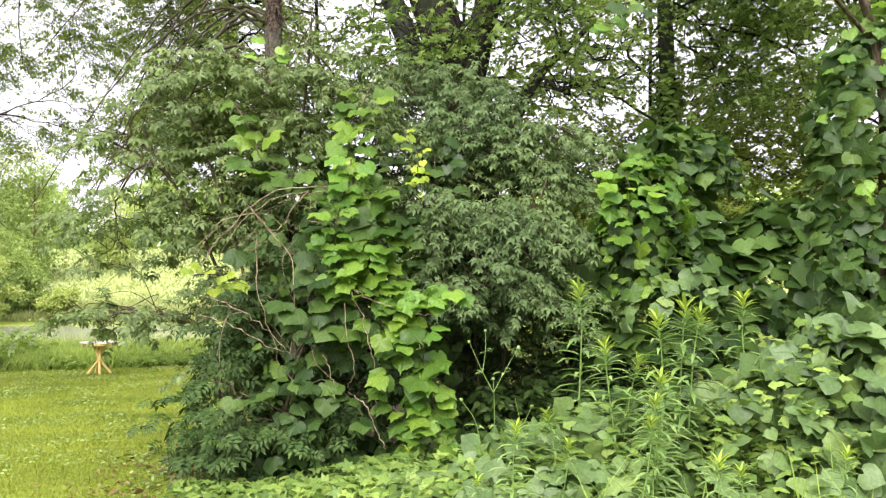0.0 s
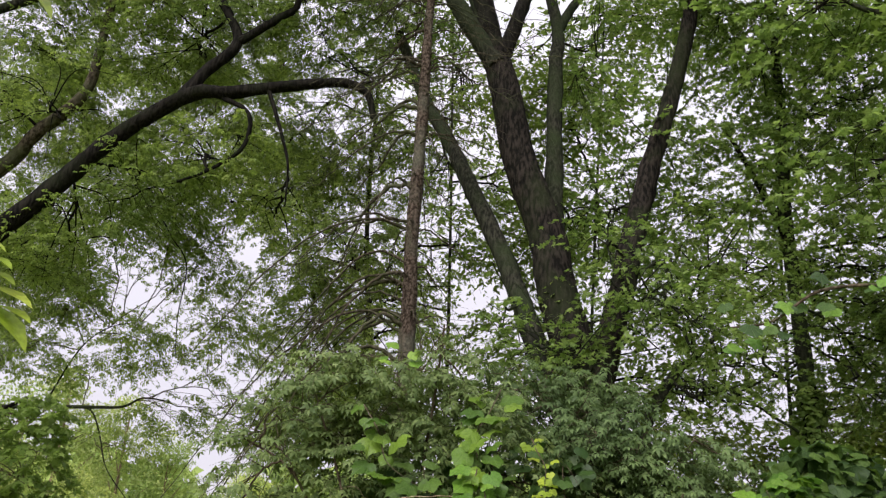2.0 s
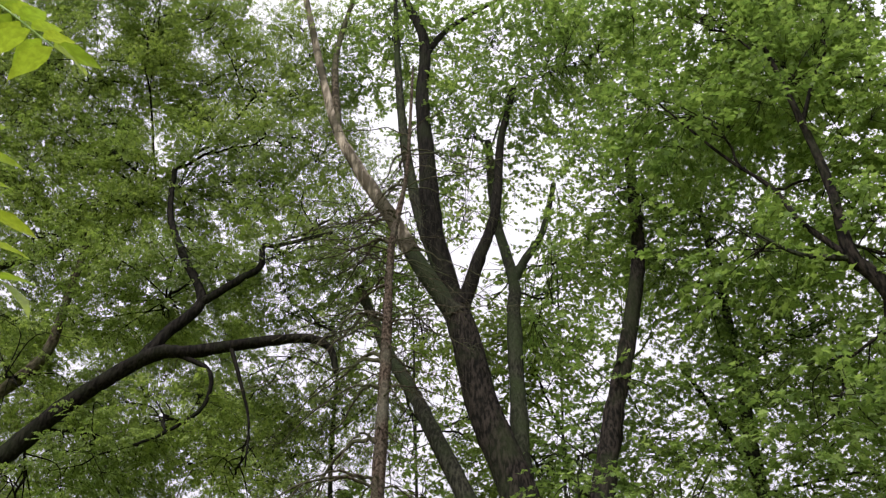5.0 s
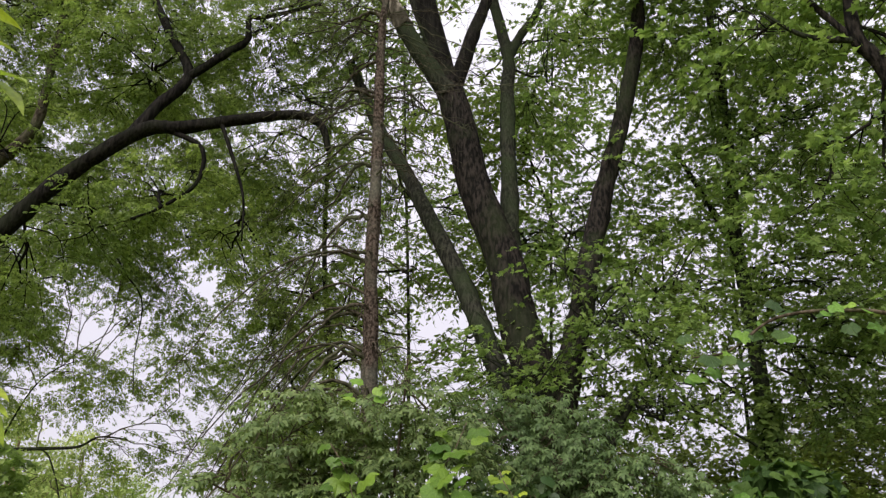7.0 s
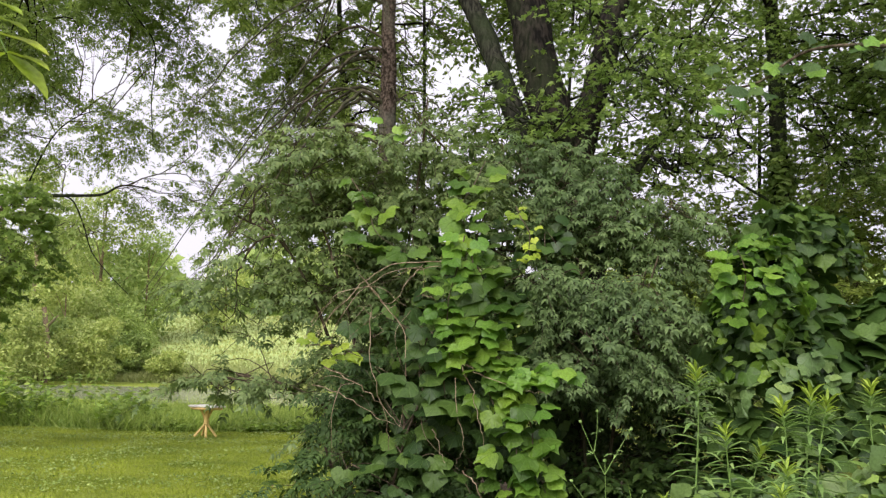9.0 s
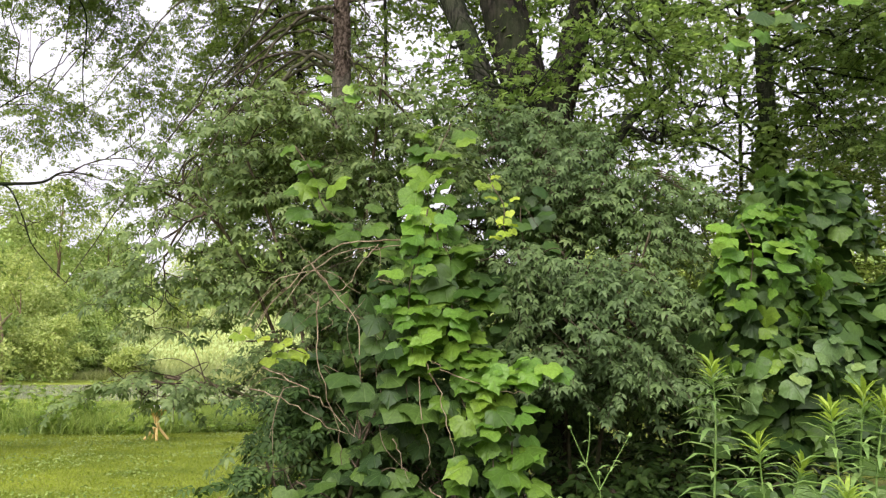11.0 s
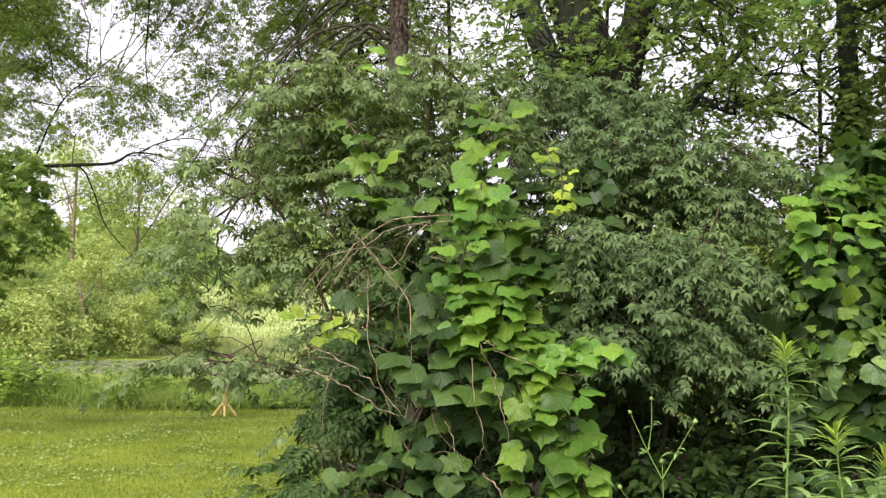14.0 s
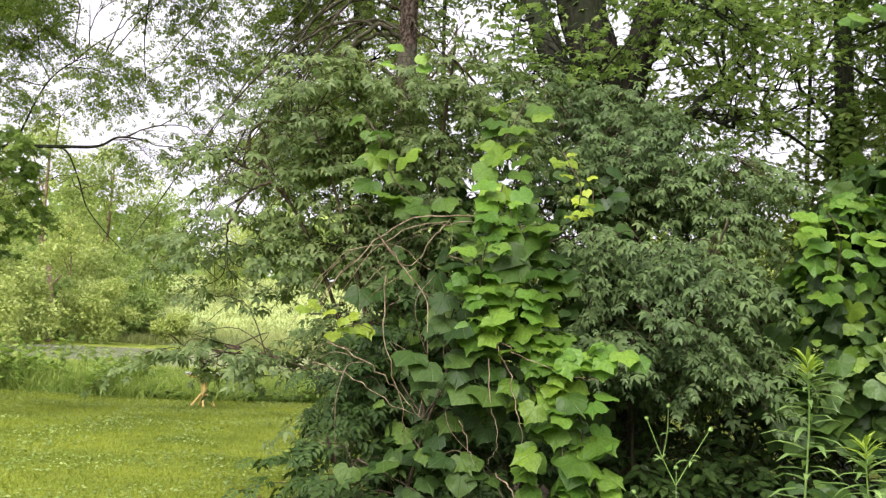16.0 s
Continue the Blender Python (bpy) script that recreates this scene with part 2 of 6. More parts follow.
def ground_material():
    """Mown turf near by, rough meadow further off, bare soil under the thicket."""
    m, nt, out = node_material("turf")
    geo = nt.nodes.new("ShaderNodeNewGeometry")
    sep = nt.nodes.new("ShaderNodeSeparateXYZ")
    nt.links.new(geo.outputs["Position"], sep.inputs[0])
    n1 = noise_tex(nt, 0.7, 4.0)
    n2 = noise_tex(nt, 35.0, 4.0)
    n3 = noise_tex(nt, 6.0, 4.0)
    turf = ramp(nt, n2, [(0.3, (0.095, 0.125, 0.016)), (0.7, (0.225, 0.275, 0.035))])
    turf = mix_rgb(nt, 0.8, turf, ramp(nt, n1, [(0.3, (0.75, 0.8, 0.7)), (0.7, (1.25, 1.15, 1.2))]), "MULTIPLY")
    turf = mix_rgb(nt, 0.5, turf, ramp(nt, n3, [(0.3, (0.75, 0.75, 0.7)), (0.7, (1.2, 1.2, 1.2))]), "MULTIPLY")
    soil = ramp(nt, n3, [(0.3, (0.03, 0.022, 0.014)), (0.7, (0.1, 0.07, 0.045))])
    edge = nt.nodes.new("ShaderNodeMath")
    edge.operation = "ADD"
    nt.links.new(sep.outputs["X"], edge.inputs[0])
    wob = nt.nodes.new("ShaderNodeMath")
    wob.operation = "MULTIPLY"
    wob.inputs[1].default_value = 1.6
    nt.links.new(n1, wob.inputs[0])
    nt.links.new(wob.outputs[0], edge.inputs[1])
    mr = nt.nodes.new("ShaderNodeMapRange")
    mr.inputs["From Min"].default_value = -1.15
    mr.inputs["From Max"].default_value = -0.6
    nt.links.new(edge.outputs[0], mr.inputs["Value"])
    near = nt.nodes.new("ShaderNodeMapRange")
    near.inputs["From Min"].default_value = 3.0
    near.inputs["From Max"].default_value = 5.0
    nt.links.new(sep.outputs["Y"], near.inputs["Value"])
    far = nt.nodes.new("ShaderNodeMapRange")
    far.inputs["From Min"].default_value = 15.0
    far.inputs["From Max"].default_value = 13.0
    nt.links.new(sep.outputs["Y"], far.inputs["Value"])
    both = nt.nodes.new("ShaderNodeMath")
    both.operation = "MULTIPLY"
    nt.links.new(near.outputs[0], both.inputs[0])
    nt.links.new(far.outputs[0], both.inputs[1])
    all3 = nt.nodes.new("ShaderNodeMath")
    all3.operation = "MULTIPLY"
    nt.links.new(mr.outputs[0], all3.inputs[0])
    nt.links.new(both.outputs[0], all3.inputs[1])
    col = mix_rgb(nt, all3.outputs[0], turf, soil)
    meadow = ramp(nt, n3, [(0.3, (0.2, 0.27, 0.08)), (0.7, (0.36, 0.42, 0.16))])
    md = nt.nodes.new("ShaderNodeMapRange")
    md.inputs["From Min"].default_value = 60.0
    md.inputs["From Max"].default_value = 66.0
    nt.links.new(sep.outputs["Y"], md.inputs["Value"])
    col = mix_rgb(nt, md.outputs[0], col, meadow)
    b = nt.nodes.new("ShaderNodeBsdfPrincipled")
    b.inputs["Roughness"].default_value = 0.9
    b.inputs["Specular IOR Level"].default_value = 0.15
    nt.links.new(col, b.inputs["Base Color"])
    bump = nt.nodes.new("ShaderNodeBump")
    bump.inputs["Distance"].default_value = 0.03
    nt.links.new(n2, bump.inputs["Height"])
    nt.links.new(bump.outputs[0], b.inputs["Normal"])
    nt.links.new(b.outputs[0], out.inputs[0])
    return m


def water_material():
    m, nt, out = node_material("pond_water")
    b = nt.nodes.new("ShaderNodeBsdfPrincipled")
    # pale murky base colour, which also stands in for reflected sky
    b.inputs["Base Color"].default_value = (0.26, 0.27, 0.19, 1)
    b.inputs["Roughness"].default_value = 0.12
    n = noise_tex(nt, 3.0, 3.0, (1.0, 0.35, 1.0))
    bump = nt.nodes.new("ShaderNodeBump")
    bump.inputs["Strength"].default_value = 0.5
    bump.inputs["Distance"].default_value = 0.04
    nt.links.new(n, bump.inputs["Height"])
    nt.links.new(bump.outputs[0], b.inputs["Normal"])
    nt.links.new(b.outputs[0], out.inputs[0])
    return m


M_GROUND = ground_material()
M_WATER = water_material()


# ---- mesh builders ----
def raw_mesh(name, verts, faces, smooth=False):
    """A mesh from numpy vertices and faces that all have one number of corners."""
    verts, faces = np.asarray(verts, np.float32), np.asarray(faces, np.int32)
    me = bpy.data.meshes.new(name)
    k = faces.shape[1]
    me.vertices.add(len(verts))
    me.vertices.foreach_set("co", verts.ravel())
    me.loops.add(faces.size)
    me.loops.foreach_set("vertex_index", faces.ravel())
    me.polygons.add(len(faces))
    me.polygons.foreach_set("loop_start", np.arange(0, faces.size, k, dtype=np.int32))
    if smooth:
        me.polygons.foreach_set("use_smooth", np.ones(len(faces), bool))
    me.update(calc_edges=True)
    me.validate()
    return me


def part(name, me, material, parent=None, label="", kind=""):
    ob = new(name, me)
    if material and not me.materials:
        me.materials.append(material)
    ob.parent = parent
    if label or kind:
        tagged(ob, label, kind=kind)
    return ob


def thing(name, base, label, category, group="", kind=""):
    ob = new(name)
    ob.location = base
    return tagged(ob, label, category, group, kind)


def unit(v):
    v = np.asarray(v, float)
    return v / np.maximum(np.linalg.norm(v, axis=-1, keepdims=True), 1e-9)


def fan(outline, centre, curl=0.0, fold=0.05):
    """Leaf blade: triangles from a rib point to a closed outline (half outline, mirrored)."""
    half = list(outline)
    loop = half + [(-x, y) for x, y in reversed(half) if abs(x) > 1e-6]
    pts = [(0, centre)] + loop
    v = np.array([(x, y, -curl * (x * x * 2.2 + max(0, y - centre) ** 2 * 0.9) + fold * abs(x)) for x, y in pts])
    n = len(loop)
    return v, np.array([(0, 1 + i, 1 + (i + 1) % n) for i in range(n)])


DIAMOND = (np.array([(0, 0, 0), (0.24, 0.42, 0.05), (0, 1, -0.06), (-0.24, 0.42, 0.05)]), np.array([(0, 1, 2), (0, 2, 3)]))
OVAL = (np.array([(0, 0, 0), (0.2, 0.22, 0.04), (0.25, 0.5, 0.04), (0.1, 0.82, -0.02), (0, 1, -0.1), (-0.1, 0.82, -0.02), (-0.25, 0.5, 0.04), (-0.2, 0.22, 0.04), (0, 0.5, 0)]),
        np.array([(8, 0, 1), (8, 1, 2), (8, 2, 3), (8, 3, 4), (8, 4, 5), (8, 5, 6), (8, 6, 7), (8, 7, 0)]))
MAPLE = fan([(0, 0.0), (0.32, 0.04), (0.2, 0.24), (0.57, 0.52), (0.18, 0.52), (0, 1.0)], 0.3, 0.12)
GRAPE = fan([(0, 0.12), (0.12, -0.06), (0.34, -0.07), (0.5, 0.06), (0.57, 0.2), (0.68, 0.31), (0.58, 0.42), (0.56, 0.55), (0.42, 0.64), (0.34, 0.76), (0.2, 0.8), (0.08, 0.93), (0, 1.12)], 0.32, 0.3, 0.08)
GRAPE2 = fan([(0, 0.1), (0.16, -0.08), (0.4, -0.05), (0.57, 0.13), (0.63, 0.34), (0.54, 0.52), (0.4, 0.68), (0.2, 0.84), (0, 1.02)], 0.34, 0.26, 0.08)


def compound(leaflets, rich):
    """A compound leaf: each leaflet (start x, start y, turn in degrees, length, width) a pointed, folded blade."""
    vs, fs = [], []
    outline = ((0, 0, 0), (0.42, 0.3, 0.05), (0.34, 0.62, 0.0), (0, 1, -0.14), (-0.34, 0.62, 0.0), (-0.42, 0.3, 0.05)) if rich else ((0, 0, 0), (0.45, 0.42, 0.06), (0, 1, -0.1), (-0.45, 0.42, 0.06))
    for sx, sy, turn, length, wide in leaflets:
        c, d, k = math.cos(radians(turn)), math.sin(radians(turn)), len(vs)
        for x, y, z in outline:
            px, py = x * wide, y * length
            qx, qy = sx + px * c + py * d, sy - px * d + py * c
            vs.append((qx, qy, z * length * 1.4 - 0.18 * (qx * qx + qy * qy)))
        fs += [(k, k + 1, k + 5), (k + 1, k + 2, k + 5), (k + 2, k + 4, k + 5), (k + 2, k + 3, k + 4)] if rich else [(k, k + 1, k + 2), (k, k + 2, k + 3)]
    return np.array(vs), np.array(fs)


BOXELDER = compound([(0, 0.4, 0, 0.62, 0.3), (0, 0.38, 50, 0.54, 0.25), (0, 0.38, -50, 0.54, 0.25), (0, 0.14, 66, 0.44, 0.2), (0, 0.14, -66, 0.44, 0.2)], True)
PINNATE = compound([(0, 0.7, 0, 0.36, 0.2)] + [(0, y, side * 62, 0.38, 0.2) for y in (0.2, 0.42, 0.64) for side in (1, -1)], False)
SPRIG = compound([(0, 0.6, 0, 0.42, 0.24), (0, 0.5, 50, 0.42, 0.24), (0, 0.5, -50, 0.42, 0.24), (0, 0.2, 60, 0.4, 0.22), (0, 0.2, -60, 0.4, 0.22)], False)
LEAFLET = (np.array([(0, 0, 0), (0.17, 0.22, 0.04), (0.22, 0.48, 0.03), (0.08, 0.8, -0.04), (0, 1, -0.12), (-0.08, 0.8, -0.04), (-0.22, 0.48, 0.03), (-0.17, 0.22, 0.04), (0, 0.5, -0.01)]), OVAL[1])
TRILOBE = fan([(0, 0), (0.14, 0.1), (0.4, 0.3), (0.2, 0.42), (0.17, 0.7), (0, 1.0)], 0.35, 0.18)
LANCE = (np.array([(0, 0, 0), (0.095, 0.3, 0.05), (0.075, 0.65, 0.02), (0, 1, -0.2), (-0.075, 0.65, 0.02), (-0.095, 0.3, 0.05), (0, 0.35, 0.02), (0, 0.68, -0.01)]),
         np.array([(0, 1, 6), (0, 6, 5), (6, 1, 2), (6, 2, 7), (6, 7, 4), (6, 4, 5), (7, 2, 3), (7, 3, 4)]))
BLADE = (np.array([(-0.5, 0, 0), (0.5, 0, 0), (0, 1, 0)]), np.array([(0, 1, 2)]))
TALL = (np.array([(-0.5, 0, 0), (0.5, 0, 0), (0.4, 0.55, 0.06), (-0.4, 0.55, 0.06), (0, 1, 0.28)]), np.array([(0, 1, 2), (0, 2, 3), (3, 2, 4)]))


def leaves_mesh(name, shape, pos, along, face, size, width=None):
    """All leaves of one part: a blade at each place, pointing along, facing face."""
    tv, tf = shape
    y = unit(along)
    x = unit(np.cross(y, face))
    z = np.cross(x, y)
    size = np.asarray(size, float).reshape(-1, 1, 1)
    wide = size if width is None else np.asarray(width, float).reshape(-1, 1, 1)
    v = pos[:, None] + wide * tv[None, :, 0:1] * x[:, None] + size * tv[None, :, 1:2] * y[:, None] + size * tv[None, :, 2:3] * z[:, None]
    f = tf[None] + (np.arange(len(pos)) * len(tv))[:, None, None]
    return raw_mesh(name, v.reshape(-1, 3), f.reshape(-1, 3))


def smooth_path(points, steps=5):
    """Points along a rounded line through the given ones."""
    p = np.array(points, float)
    if len(p) < 3:
        s = np.linspace(0, 1, steps + 1)[:, None]
        return p[0] + (p[-1] - p[0]) * s
    q = np.vstack([2 * p[0] - p[1], p, 2 * p[-1] - p[-2]])
    out = []
    for i in range(1, len(q) - 2):
        a, b, c, d = q[i - 1], q[i], q[i + 1], q[i + 2]
        for s in np.arange(steps) / steps:
            out.append(0.5 * (2 * b + (c - a) * s + (2 * a - 5 * b + 4 * c - d) * s * s + (3 * b - a - 3 * c + d) * s ** 3))
    out.append(p[-1])
    return np.array(out)


def tube_arrays(path, r0, r1, sides=8, rough=0.0, power=1.0):
    path = np.asarray(path, float)
    n = len(path)
    tang = unit(np.gradient(path, axis=0))
    ref = np.where(np.abs(tang[:, 2:3]) > 0.9, np.array([[1.0, 0, 0]]), np.array([[0, 0, 1.0]]))
    u = unit(np.cross(tang, ref))
    for i in range(1, n):
        w = u[i - 1] - tang[i] * (u[i - 1] @ tang[i])
        u[i] = w / max(np.linalg.norm(w), 1e-6)
    w = np.cross(tang, u)
    s = np.linspace(0, 1, n) ** power
    rad = (r0 + (r1 - r0) * s)[:, None]
    a = np.arange(sides) * 2 * np.pi / sides
    if rough:
        rad = rad * (1 + rough * rng.normal(0, 1, (n, sides)) * 0.5)
    else:
        rad = np.repeat(rad, sides, 1)
    v = path[:, None] + rad[..., None] * (np.cos(a)[None, :, None] * u[:, None] + np.sin(a)[None, :, None] * w[:, None])
    i, j = np.meshgrid(np.arange(n - 1), np.arange(sides), indexing="ij")
    k = (j + 1) % sides
    f = np.stack([i * sides + j, i * sides + k, (i + 1) * sides + k, (i + 1) * sides + j], -1).reshape(-1, 4)
    return v.reshape(-1, 3), f


def join(pieces):
    vs, fs, n = [], [], 0
    for v, f in pieces:
        vs.append(v)
        fs.append(f + n)
        n += len(v)
    return np.concatenate(vs), np.concatenate(fs)


def tube_mesh(name, points, r0, r1, sides=10, rough=0.0, steps=6, power=1.0):
    return raw_mesh(name, *tube_arrays(smooth_path(points, steps), r0, r1, sides, rough, power), smooth=True)


def twigs_arrays(starts, ends, sag, r):
    """Thin three-sided twigs, bent once."""
    n = len(starts)
    mid = (starts + ends) / 2 + np.array([0, 0, 1.0]) * np.reshape(sag, (-1, 1))
    d = unit(ends - starts)
    u = unit(np.cross(d, rng.normal(0, 1, (n, 3))))
    w = np.cross(d, u)
    rings = []
    for p, k in ((starts, 1.0), (mid, 0.75), (ends, 0.4)):
        for a in (0, 2.094, 4.189):
            rings.append(p + np.reshape(r, (-1, 1)) * k * (np.cos(a) * u + np.sin(a) * w))
    v = np.stack(rings, 1).reshape(-1, 3)
    t = np.array([(a + b, a + (b + 1) % 3, a + 3 + (b + 1) % 3, a + 3 + b) for a in (0, 3) for b in range(3)])
    f = (t[None] + (np.arange(n) * 9)[:, None, None]).reshape(-1, 4)
    return v, f


def in_ball(n, edge=2.2):
    d = unit(rng.normal(0, 1, (n, 3)))
    return d * rng.random((n, 1)) ** (1 / edge)


def sprays(centres, heading, length, count, leaf, droop=0.25, tilt=0.35, hang=0.25, vary=0.3, lean=0.0):
    """Leaves set left and right along drooping twigs. Returns places, directions, faces, sizes and the twigs' ends."""
    n = len(centres)
    d = unit(heading)
    length = length * rng.uniform(0.6, 1.3, (n, 1))
    side = unit(np.cross(d, np.array([0, 0, 1.0])) + 1e-4)
    s = (np.arange(count) + 0.6) / count
    flip = np.where(np.arange(count) % 2, 1.0, -1.0)
    p = centres[:, None] + d[:, None] * (length * s)[..., None] - np.array([0, 0, 1.0]) * (droop * length * s ** 2)[..., None]
    p = p + rng.normal(0, 0.02, p.shape)
    a = d[:, None] * 0.55 + side[:, None] * flip[None, :, None] * 0.9 + rng.normal(0, 0.3, p.shape) - np.array([0, lean * 0.7, hang])
    f = np.array([0, -lean, 1.0]) + rng.normal(0, tilt, p.shape)
    size = leaf * rng.uniform(1 - vary, 1 + vary, (n, count)) * (1 - 0.35 * s[None] ** 3)
    ends = centres + d * length - np.array([0, 0, 1.0]) * droop * length
    return p.reshape(-1, 3), unit(a).reshape(-1, 3), unit(f).reshape(-1, 3), size.ravel(), ends, (droop * length * 0.25).ravel()


def nearest_on(paths, target):
    """A place on the limbs near the target, not always the nearest."""
    allp = np.concatenate([p[len(p) // 4:] for p in paths])
    d = np.linalg.norm(allp - target, axis=1) + 0.25 * np.maximum(0, allp[:, 2] - target[2])
    best = np.argsort(d)[: max(2, min(9, len(allp) // 5))]
    return allp[best[rng.integers(0, len(best))]]


def owned(ob, owner):
    """Parent a part that is built in world places."""
    ob.parent = owner
    ob.matrix_parent_inverse = Matrix.Translation(-Vector(owner.location))
    return ob


def crown(tree, paths, blobs, shape, material, leaf, per_m3, count, length, twig_mat, branch_r=0.035, droop=0.25, hang=0.4, tilt=0.6, flat=0.35, label="", lean=0.0, tier=0.0, pull=(0.1, 0.6)):
    """Boughs from the limbs into each blob, twigs on them, leaves on the twigs."""
    base = np.array(tree.location)
    pos, along, face, size, tw, boughs = [], [], [], [], [], []
    for cx, cy, cz, rx, ry, rz, dens in blobs:
        c, r = np.array([cx, cy, cz]), np.array([rx, ry, rz])
        n = max(6, int(per_m3 * dens * rx * ry * rz * 4.19))
        ball = in_ball(n)
        # boughs that carry the blob
        root = nearest_on(paths, c)
        gap = np.linalg.norm(c - root)
        mid = (root + c) / 2 + np.array([0, 0, 0.1 * gap]) + rng.normal(0, 0.1 * gap + 0.02, 3)
        mid2 = mid * 0.45 + c * 0.55 + rng.normal(0, 0.07 * gap, 3)
        main = smooth_path([root, mid, mid2, c], 5)
        main[1:-1] += rng.normal(0, 0.012 * gap, (len(main) - 2, 3))
        owned(part("bough", raw_mesh("bough", *tube_arrays(main, branch_r, branch_r * 0.55, 6), smooth=True), twig_mat), tree)
        spots = [main[-4:]]
        for _ in range(int(5 + 3 * max(r))):
            tip = c + in_ball(1, 6)[0] * r * 0.92
            st = main[rng.integers(2, len(main))]
            m2 = (st + tip) / 2 + rng.normal(0, 0.12, 3) + np.array([0, 0, 0.1])
            sub = smooth_path([st, m2, tip], 4)
            boughs.append(tube_arrays(sub, branch_r * 0.5, branch_r * 0.14, 5))
            spots.append(sub)
        bones = np.concatenate(spots)
        # pull the twigs towards the boughs, which leaves gaps between the clumps
        q = c + ball * r
        near = bones[((q[:, None] - bones[None]) ** 2).sum(-1).argmin(1)]
        q = q + (near - q) * rng.uniform(*pull, (n, 1)) * np.array([1.0, 1.0, 1.0 + tier])
        head = unit(q - near + 1e-4) + 0.5 * unit(q - c) * np.array([1, 1, 0.3]) + rng.normal(0, 0.35, (n, 3))
        head[:, 2] = head[:, 2] * flat
        p, a, f, s, ends, sag = sprays(q, head, length, count, leaf, droop, tilt, hang, lean=lean)
        pos.append(p), along.append(a), face.append(f), size.append(s)
        tw.append(twigs_arrays(q, ends, sag, np.full(n, 0.0035)))
        tw.append(twigs_arrays(near, q, np.zeros(n), np.full(n, 0.005)))
    t = part("twig_growth", raw_mesh("twig_growth", *join(boughs + tw)), twig_mat, tree, kind="stuff")
    k = part("crown", leaves_mesh("crown", shape, np.concatenate(pos), np.concatenate(along), np.concatenate(face), np.concatenate(size)), material, tree, label, kind="stuff")
    for o in (t, k):
        o.matrix_parent_inverse = Matrix.Translation(-Vector(base))
    return k


def limb(tree, name, points, r0, r1, material, sides=12, rough=0.12, label=""):
    ob = part(name, tube_mesh(name, points, r0, r1, sides, rough, 6), material, tree, label)
    ob.matrix_parent_inverse = Matrix.Translation(-Vector(tree.location))
    return smooth_path(points, 6)


# ---- ground and water ----
def height(x, y):
    """Flat lawn, a slight dip to the pond, a rising meadow beyond it."""
    x, y = np.asarray(x, float), np.asarray(y, float)
    lawn = 0.03 * np.sin(x * 0.7) * np.cos(y * 0.5)
    slope = -0.08 * np.clip((y - 20) / 6, 0, 1)
    pond = -0.7 * np.clip(1.25 - np.hypot((x + 14) / 13.5, (y - 46) / 9.5), 0, 0.5) / 0.5
    bank = 7.0 * np.clip((y - 63) / 38, 0, 1) ** 1.1 + 0.3 * np.clip((y - 62) / 3, 0, 1)
    left = 0.4 * np.clip((-0.64 * y - x) / 6, 0, 1) * np.clip((y - 24) / 8, 0, 1)
    return lawn + slope + pond + bank + left


def axis_steps(near, far, fine, grow):
    out, d, x = [near], fine, near
    while x < far:
        d *= grow
        x += d
        out.append(x)
    return out


gx = sorted(set([-v for v in axis_steps(14, 700, 0.5, 1.18)] + list(np.arange(-14, 14.01, 0.5)) + axis_steps(14, 700, 0.5, 1.18)))
gy = sorted(set([-v for v in axis_steps(8, 500, 0.5, 1.25)] + list(np.arange(-8, 60.01, 0.6)) + axis_steps(60.4, 1200, 0.7, 1.2)))
GX, GY = np.meshgrid(gx, gy)
gv = np.stack([GX, GY, height(GX, GY)], -1).reshape(-1, 3)
ni, nj = len(gy), len(gx)
ii, jj = np.meshgrid(np.arange(ni - 1), np.arange(nj - 1), indexing="ij")
gf = np.stack([ii * nj + jj, ii * nj + jj + 1, (ii + 1) * nj + jj + 1, (ii + 1) * nj + jj], -1).reshape(-1, 4)
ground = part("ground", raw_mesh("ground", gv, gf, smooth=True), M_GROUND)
tagged(ground, "mown green lawn with clover, rough meadow beyond the pond", "ground", kind="structure")

wa = np.linspace(0, 2 * np.pi, 64, endpoint=False)
wr = 1 + 0.06 * np.sin(wa * 3 + 1) + 0.04 * np.sin(wa * 5)
bm = bmesh.new()
bm.faces.new([bm.verts.new((-14 + 16.0 * math.cos(a) * r, 46 + 11.2 * math.sin(a) * r, -0.14)) for a, r in zip(wa, wr)])
wm = bpy.data.meshes.new("water")
bm.to_mesh(wm)
bm.free()
water = part("water", wm, M_WATER)
tagged(water, "still pond with pale sky reflections behind reeds", "pond", kind="structure")


# ---- lawn grass ----
def lawn_end(x):
    """Where the mowing stops: the edge runs back from the lawn's far corner towards the pond."""
    return np.clip(19.1 + 0.42 * (np.asarray(x, float) + 8), 14.5, 20.4)


def on_lawn(n, x0, x1, y0, y1):
    x, y = rng.uniform(x0, x1, n), rng.uniform(y0, y1, n)
    keep = x < -1.55 - 0.12 * (y - 7) * (y > 7) + 0.35 * np.sin(y * 1.7)
    keep |= y < 3.4 + 0.3 * np.sin(x * 2)
    keep &= y < lawn_end(x) + 0.4
    return x[keep], y[keep]


